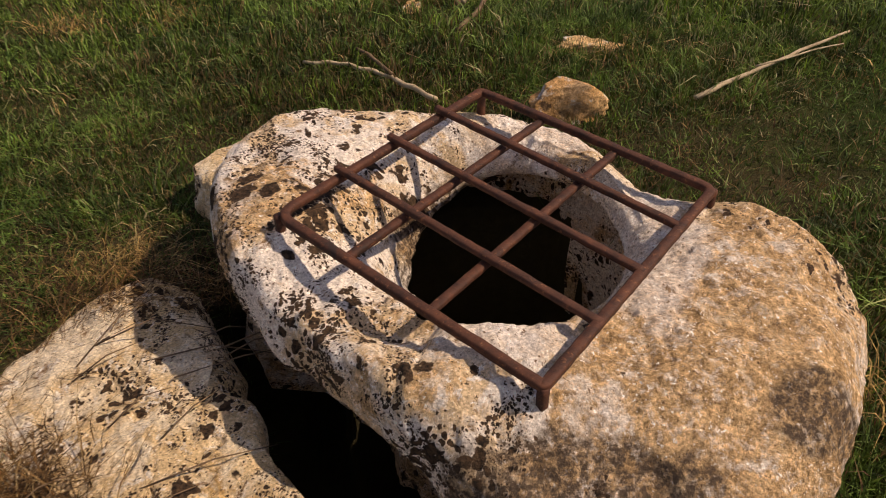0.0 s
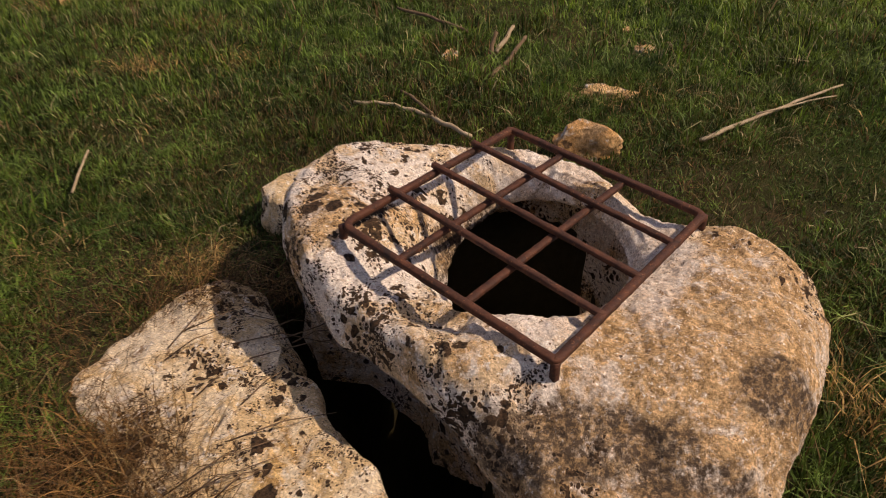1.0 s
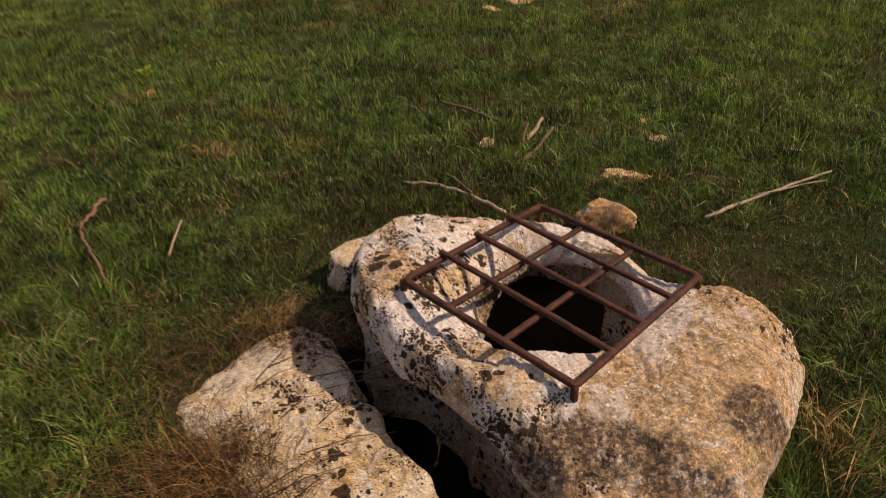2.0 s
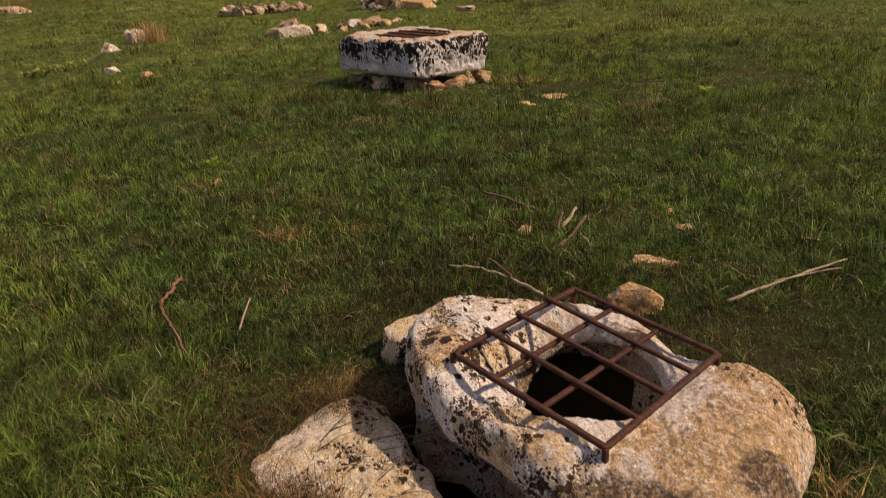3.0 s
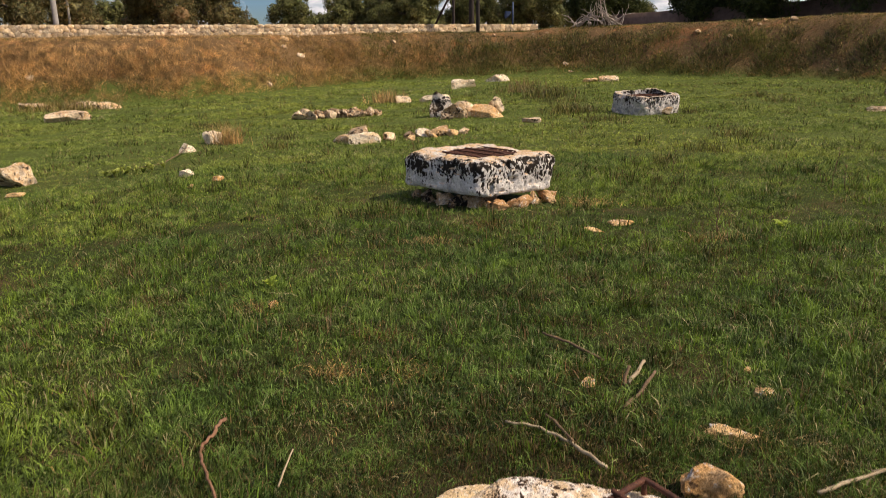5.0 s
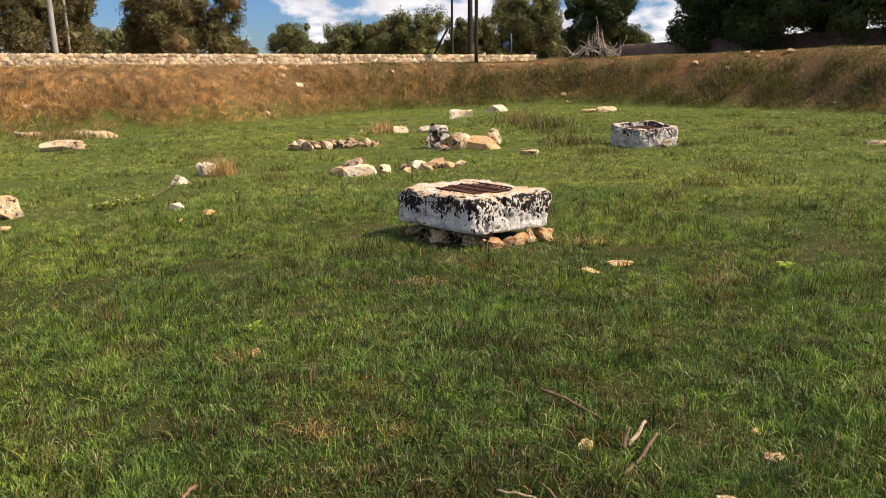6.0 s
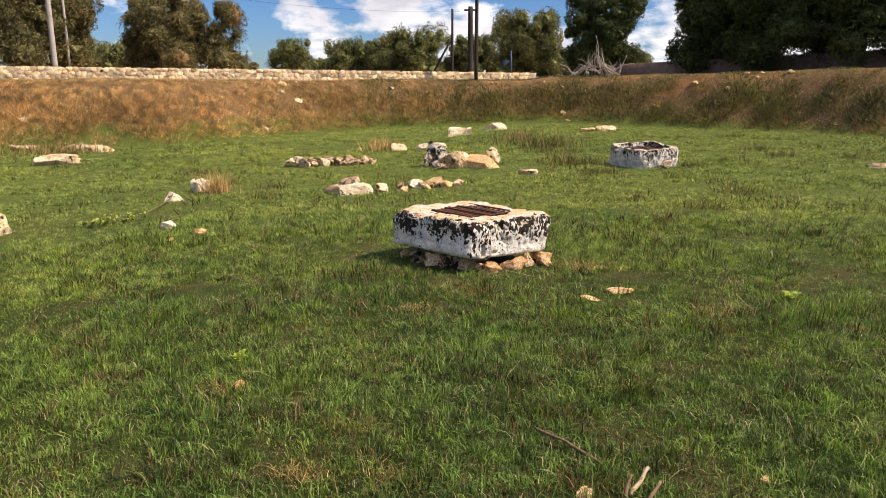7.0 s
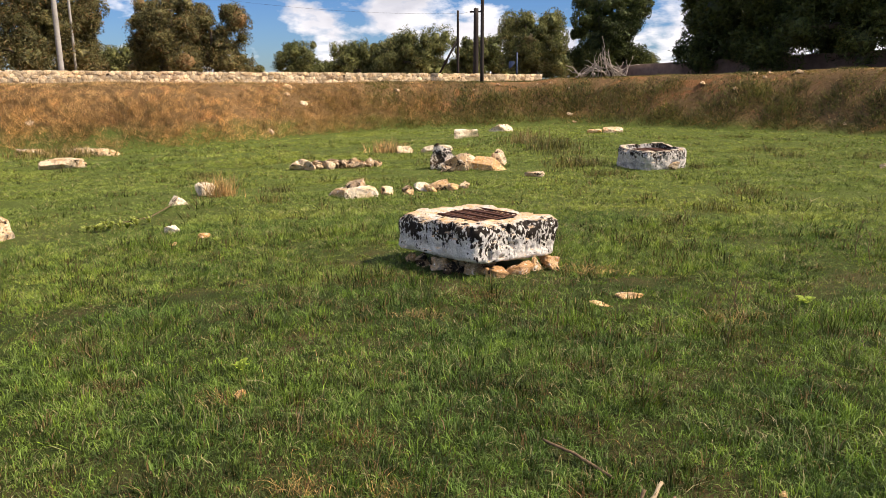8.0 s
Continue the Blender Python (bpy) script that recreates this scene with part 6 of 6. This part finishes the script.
heap("straw_heap", -0.98, 1.10, 0.13, 0.13, 500, 0.075, 0.0022, (0.9, 3.0), M_NEEDLE, "matted dead brown grass beside the low stone", 710)
heap("straw_heap", -0.80, 0.70, 0.12, 0.11, 500, 0.085, 0.0022, (0.8, 2.6), M_NEEDLE, "matted dead brown grass beside the low stone", 711)
heap("straw_heap", -0.78, 1.34, 0.14, 0.05, 420, 0.09, 0.0020, (1.0, 3.0), M_STRAW, "loose yellow straw over the edge of the low stone", 712, stone_or_turf, lie=(1.2, -0.5))
heap("straw_heap", -2.25, 6.25, 0.22, 0.12, 320, 0.06, 0.005, (1.0, 3.0), M_NEEDLE, "dead brown grass at the foot of the well curb", 713)
heap("straw_heap", -1.25, 5.72, 0.25, 0.10, 320, 0.06, 0.005, (0.8, 2.6), M_NEEDLE, "dead brown grass at the foot of the well curb", 714)
heap("straw_heap", 0.82, 0.84, 0.04, 0.10, 200, 0.12, 0.0032, (0.3, 1.6), M_STRAW, "dry yellow grass standing against the wellhead", 74)
heap("straw_heap", -1.24, 1.40, 0.06, 0.05, 160, 0.07, 0.0032, (1.0, 3.0), M_STRAW, "small tangle of dry roots and straw", 75)
heap("straw_heap", 0.52, 2.45, 0.16, 0.10, 260, 0.05, 0.0032, (1.2, 3.0), M_STRAW, "flattened dry straw on bare soil", 76)
heap("straw_heap", -1.62, 5.14, 0.12, 0.06, 200, 0.05, 0.006, (1.2, 3.0), M_STRAW, "patch of flattened dry straw in the meadow", 77)
heap("straw_heap", -0.45, 6.75, 0.16, 0.10, 260, 0.07, 0.006, (1.0, 3.0), M_STRAW, "dry straw at the foot of the well curb", 78)
heap("dry_tuft", -6.78, 10.85, 0.16, 0.12, 280, 0.40, 0.006, (0.2, 1.3), M_DRY, "tuft of dry grass beside a pale boulder", 79)
heap("dry_tuft", -2.3, 19.6, 0.35, 0.3, 500, 0.34, 0.016, (0.3, 1.4), M_GREEN_SCRUB, "brown dead weed clump in the meadow", 80)
heap("dry_tuft", -3.2, 21.5, 0.35, 0.25, 260, 0.45, 0.014, (0.2, 0.9), M_SCRUB, "tall dead weeds in the meadow", 81)
heap("dry_tuft", -6.5, 18.6, 0.25, 0.2, 260, 0.36, 0.012, (0.2, 1.0), M_DRY, "dry grass tuft beside pale stones", 82)
heap("dark_tuft", -1.3, 15.6, 0.3, 0.25, 500, 0.24, 0.014, (0.3, 1.4), M_GREEN_SCRUB, "low brown weed clump near the grey curb", 83)
heap("dry_tuft", -15.8, 17.3, 0.8, 0.4, 700, 0.30, 0.016, (0.3, 1.4), M_SCRUB, "brown weeds round stones at the foot of the bank", 84)
for i, (x, y, w) in enumerate(((1.1, 15.2, 0.14), (-0.6, 14.0, 0.22), (-1.8, 18.2, 0.35), (-6.0, 11.4, 0.16), (3.2, 17.6, 0.2), (1.6, 11.8, 0.2), (-5.6, 10.3, 0.14), (2.9, 19.0, 0.25), (4.6, 17.2, 0.2), (-8.6, 13.2, 0.25), (0.4, 9.2, 0.12), (1.0, 10.3, 0.16))):
    heap("dark_tuft", x, y, w, w * 0.8, int(900 * w), 0.16, 0.010, (0.3, 1.4), M_GREEN_SCRUB, "dark green weed tuft in the meadow", 860 + i)
for i, (x, y) in enumerate(((-1.34, 3.13), (-1.41, 2.64), (-2.98, 3.38), (-2.28, 3.41), (-0.14, 2.85), (-1.03, 2.71), (-0.33, 4.30))):
    heap("dead_tuft", x, y, 0.08, 0.05, 170, 0.075, 0.0032, (0.4, 2.0), M_STRAW if i % 2 else M_NEEDLE, "tuft of dead brown grass in the meadow", 880 + i)
for i, (x, y) in enumerate(((-0.67, 3.87), (-0.42, 3.49), (-0.04, 3.90), (0.60, 5.10), (-1.22, 2.84), (-0.34, 4.88), (-1.96, 2.49), (-1.86, 3.15))):
    heap("dark_tuft", x, y, 0.13, 0.05, 320, 0.085, 0.0042, (0.3, 1.4), M_GRASS_NEAR, "dark green grass tuft in the meadow", 900 + i)
heap("dry_tuft", 0.66, 5.5, 0.10, 0.10, 160, 0.10, 0.006, (0.6, 1.6), M_SCRUB, "small brown weed clump in the meadow", 85)
heap("dry_tuft", -5.0, 12.6, 0.10, 0.10, 120, 0.14, 0.010, (0.4, 1.4), M_SCRUB, "small brown weed clump in the meadow", 86)


def weed_stalk(x, y, h, seed):
    """A thin dead stem with a few side shoots."""
    z = land1(x, y)
    base = new("weed_stalk")
    base.location = (x, y, z - 0.02)
    tagged(base, "thin dark dead weed stalk standing in the grass", "weed", "dead weed stalks")
    rng = random.Random(seed)
    top = (rng.uniform(-0.05, 0.05), rng.uniform(-0.03, 0.03), h)
    stem = wobble((0, 0, 0), top, 6, 0.012, seed)
    part("stem", tube_mesh("stem", stem, [0.0055 * (1 - 0.7 * i / 6) for i in range(7)], M_TWIG, 5), base)
    for k in range(rng.randint(3, 5)):
        p = stem[rng.randint(2, 5)]
        a = rng.uniform(0, 6.28)
        part("shoot", tube_mesh("shoot", wobble(p, p + Vector((0.06 * math.cos(a), 0.06 * math.sin(a), rng.uniform(0.04, 0.12))), 3, 0.006, seed + k), [0.003, 0.0025, 0.002, 0.001], M_TWIG, 4), base)


for i, (x, y, h) in enumerate(((0.46, 8.62, 0.30), (0.72, 5.72, 0.36), (1.99, 7.6, 0.42), (2.12, 7.5, 0.30), (-8.6, 16.5, 0.5), (-7.1, 15.0, 0.4), (0.75, 5.6, 0.2), (-3.0, 22.5, 0.6), (-2.6, 19.9, 0.5), (0.40, 17.8, 0.5), (2.3, 16.8, 0.4))):
    weed_stalk(x, y, h, 900 + i)


def leafy_weed(name, x, y, r, n, h, label, seed, material=M_WEED):
    """A low plant: broad leaves spreading from one root."""
    rng = np.random.RandomState(seed)
    z = land1(x, y)
    base = new(name)
    base.location = (x, y, z)
    tagged(base, label, "plant")
    for k in range(n):
        a, l, up = rng.uniform(0, 6.28), r * rng.uniform(0.6, 1.2), h * rng.uniform(0.5, 1.2)
        u = np.linspace(0, 1, 6)
        wid = 0.28 * l * np.sin(np.pi * np.clip(u * 0.92 + 0.05, 0, 1))
        P = np.zeros((6, 3, 3))
        for i in range(6):
            mid = np.array([math.cos(a) * l * u[i], math.sin(a) * l * u[i], 0.02 + up * math.sin(1.9 * u[i])])
            side = np.array([-math.sin(a), math.cos(a), 0]) * wid[i]
            P[i] = [mid - side + [0, 0, 0.15 * wid[i]], mid, mid + side + [0, 0, 0.15 * wid[i]]]
        part("leaf", grid_mesh("leaf", P, material), base)


leafy_weed("leafy_weed", -2.38, 3.80, 0.065, 9, 0.06, "bright yellow green leafy weed in the grass", 71)
leafy_weed("leafy_weed", 1.25, 5.9, 0.10, 8, 0.05, "dark green leafy weed in the grass", 72)
for i in range(11):
    t = i / 10
    leafy_weed("leafy_sprig", -6.30 - 0.42 * t + 0.16 * math.sin(5 * i), 8.15 - 0.50 * t + 0.14 * math.cos(3 * i), 0.075, 9, 0.09, "wilting green leaves of a cut branch lying in the meadow", 90 + i, M_WILT)


# dead stalks lying over the low stone
rng = random.Random(77)
for i in range(16):
    x0, y0 = rng.uniform(-0.72, -0.40), rng.uniform(0.55, 1.10)
    a, l = rng.uniform(0.2, 1.1), rng.uniform(0.10, 0.26)
    x1, y1 = x0 + l * math.cos(a), y0 + l * math.sin(a)
    mid = ((x0 + x1) / 2 + 0.01, (y0 + y1) / 2, float(stone_or_turf((x0 + x1) / 2, (y0 + y1) / 2)) + rng.uniform(0.02, 0.05))
    path = [Vector((x0, y0, float(stone_or_turf(x0, y0)) + 0.004)), Vector(mid), Vector((x1, y1, float(stone_or_turf(x1, y1)) + 0.012))]
    tagged(new("dry_stalk", tube_mesh("dry_stalk", path, [0.0018, 0.0016, 0.0008], M_TWIG, 5)), "thin dry brown stalk lying across the low stone", "stalk", "stalks on the low stone")
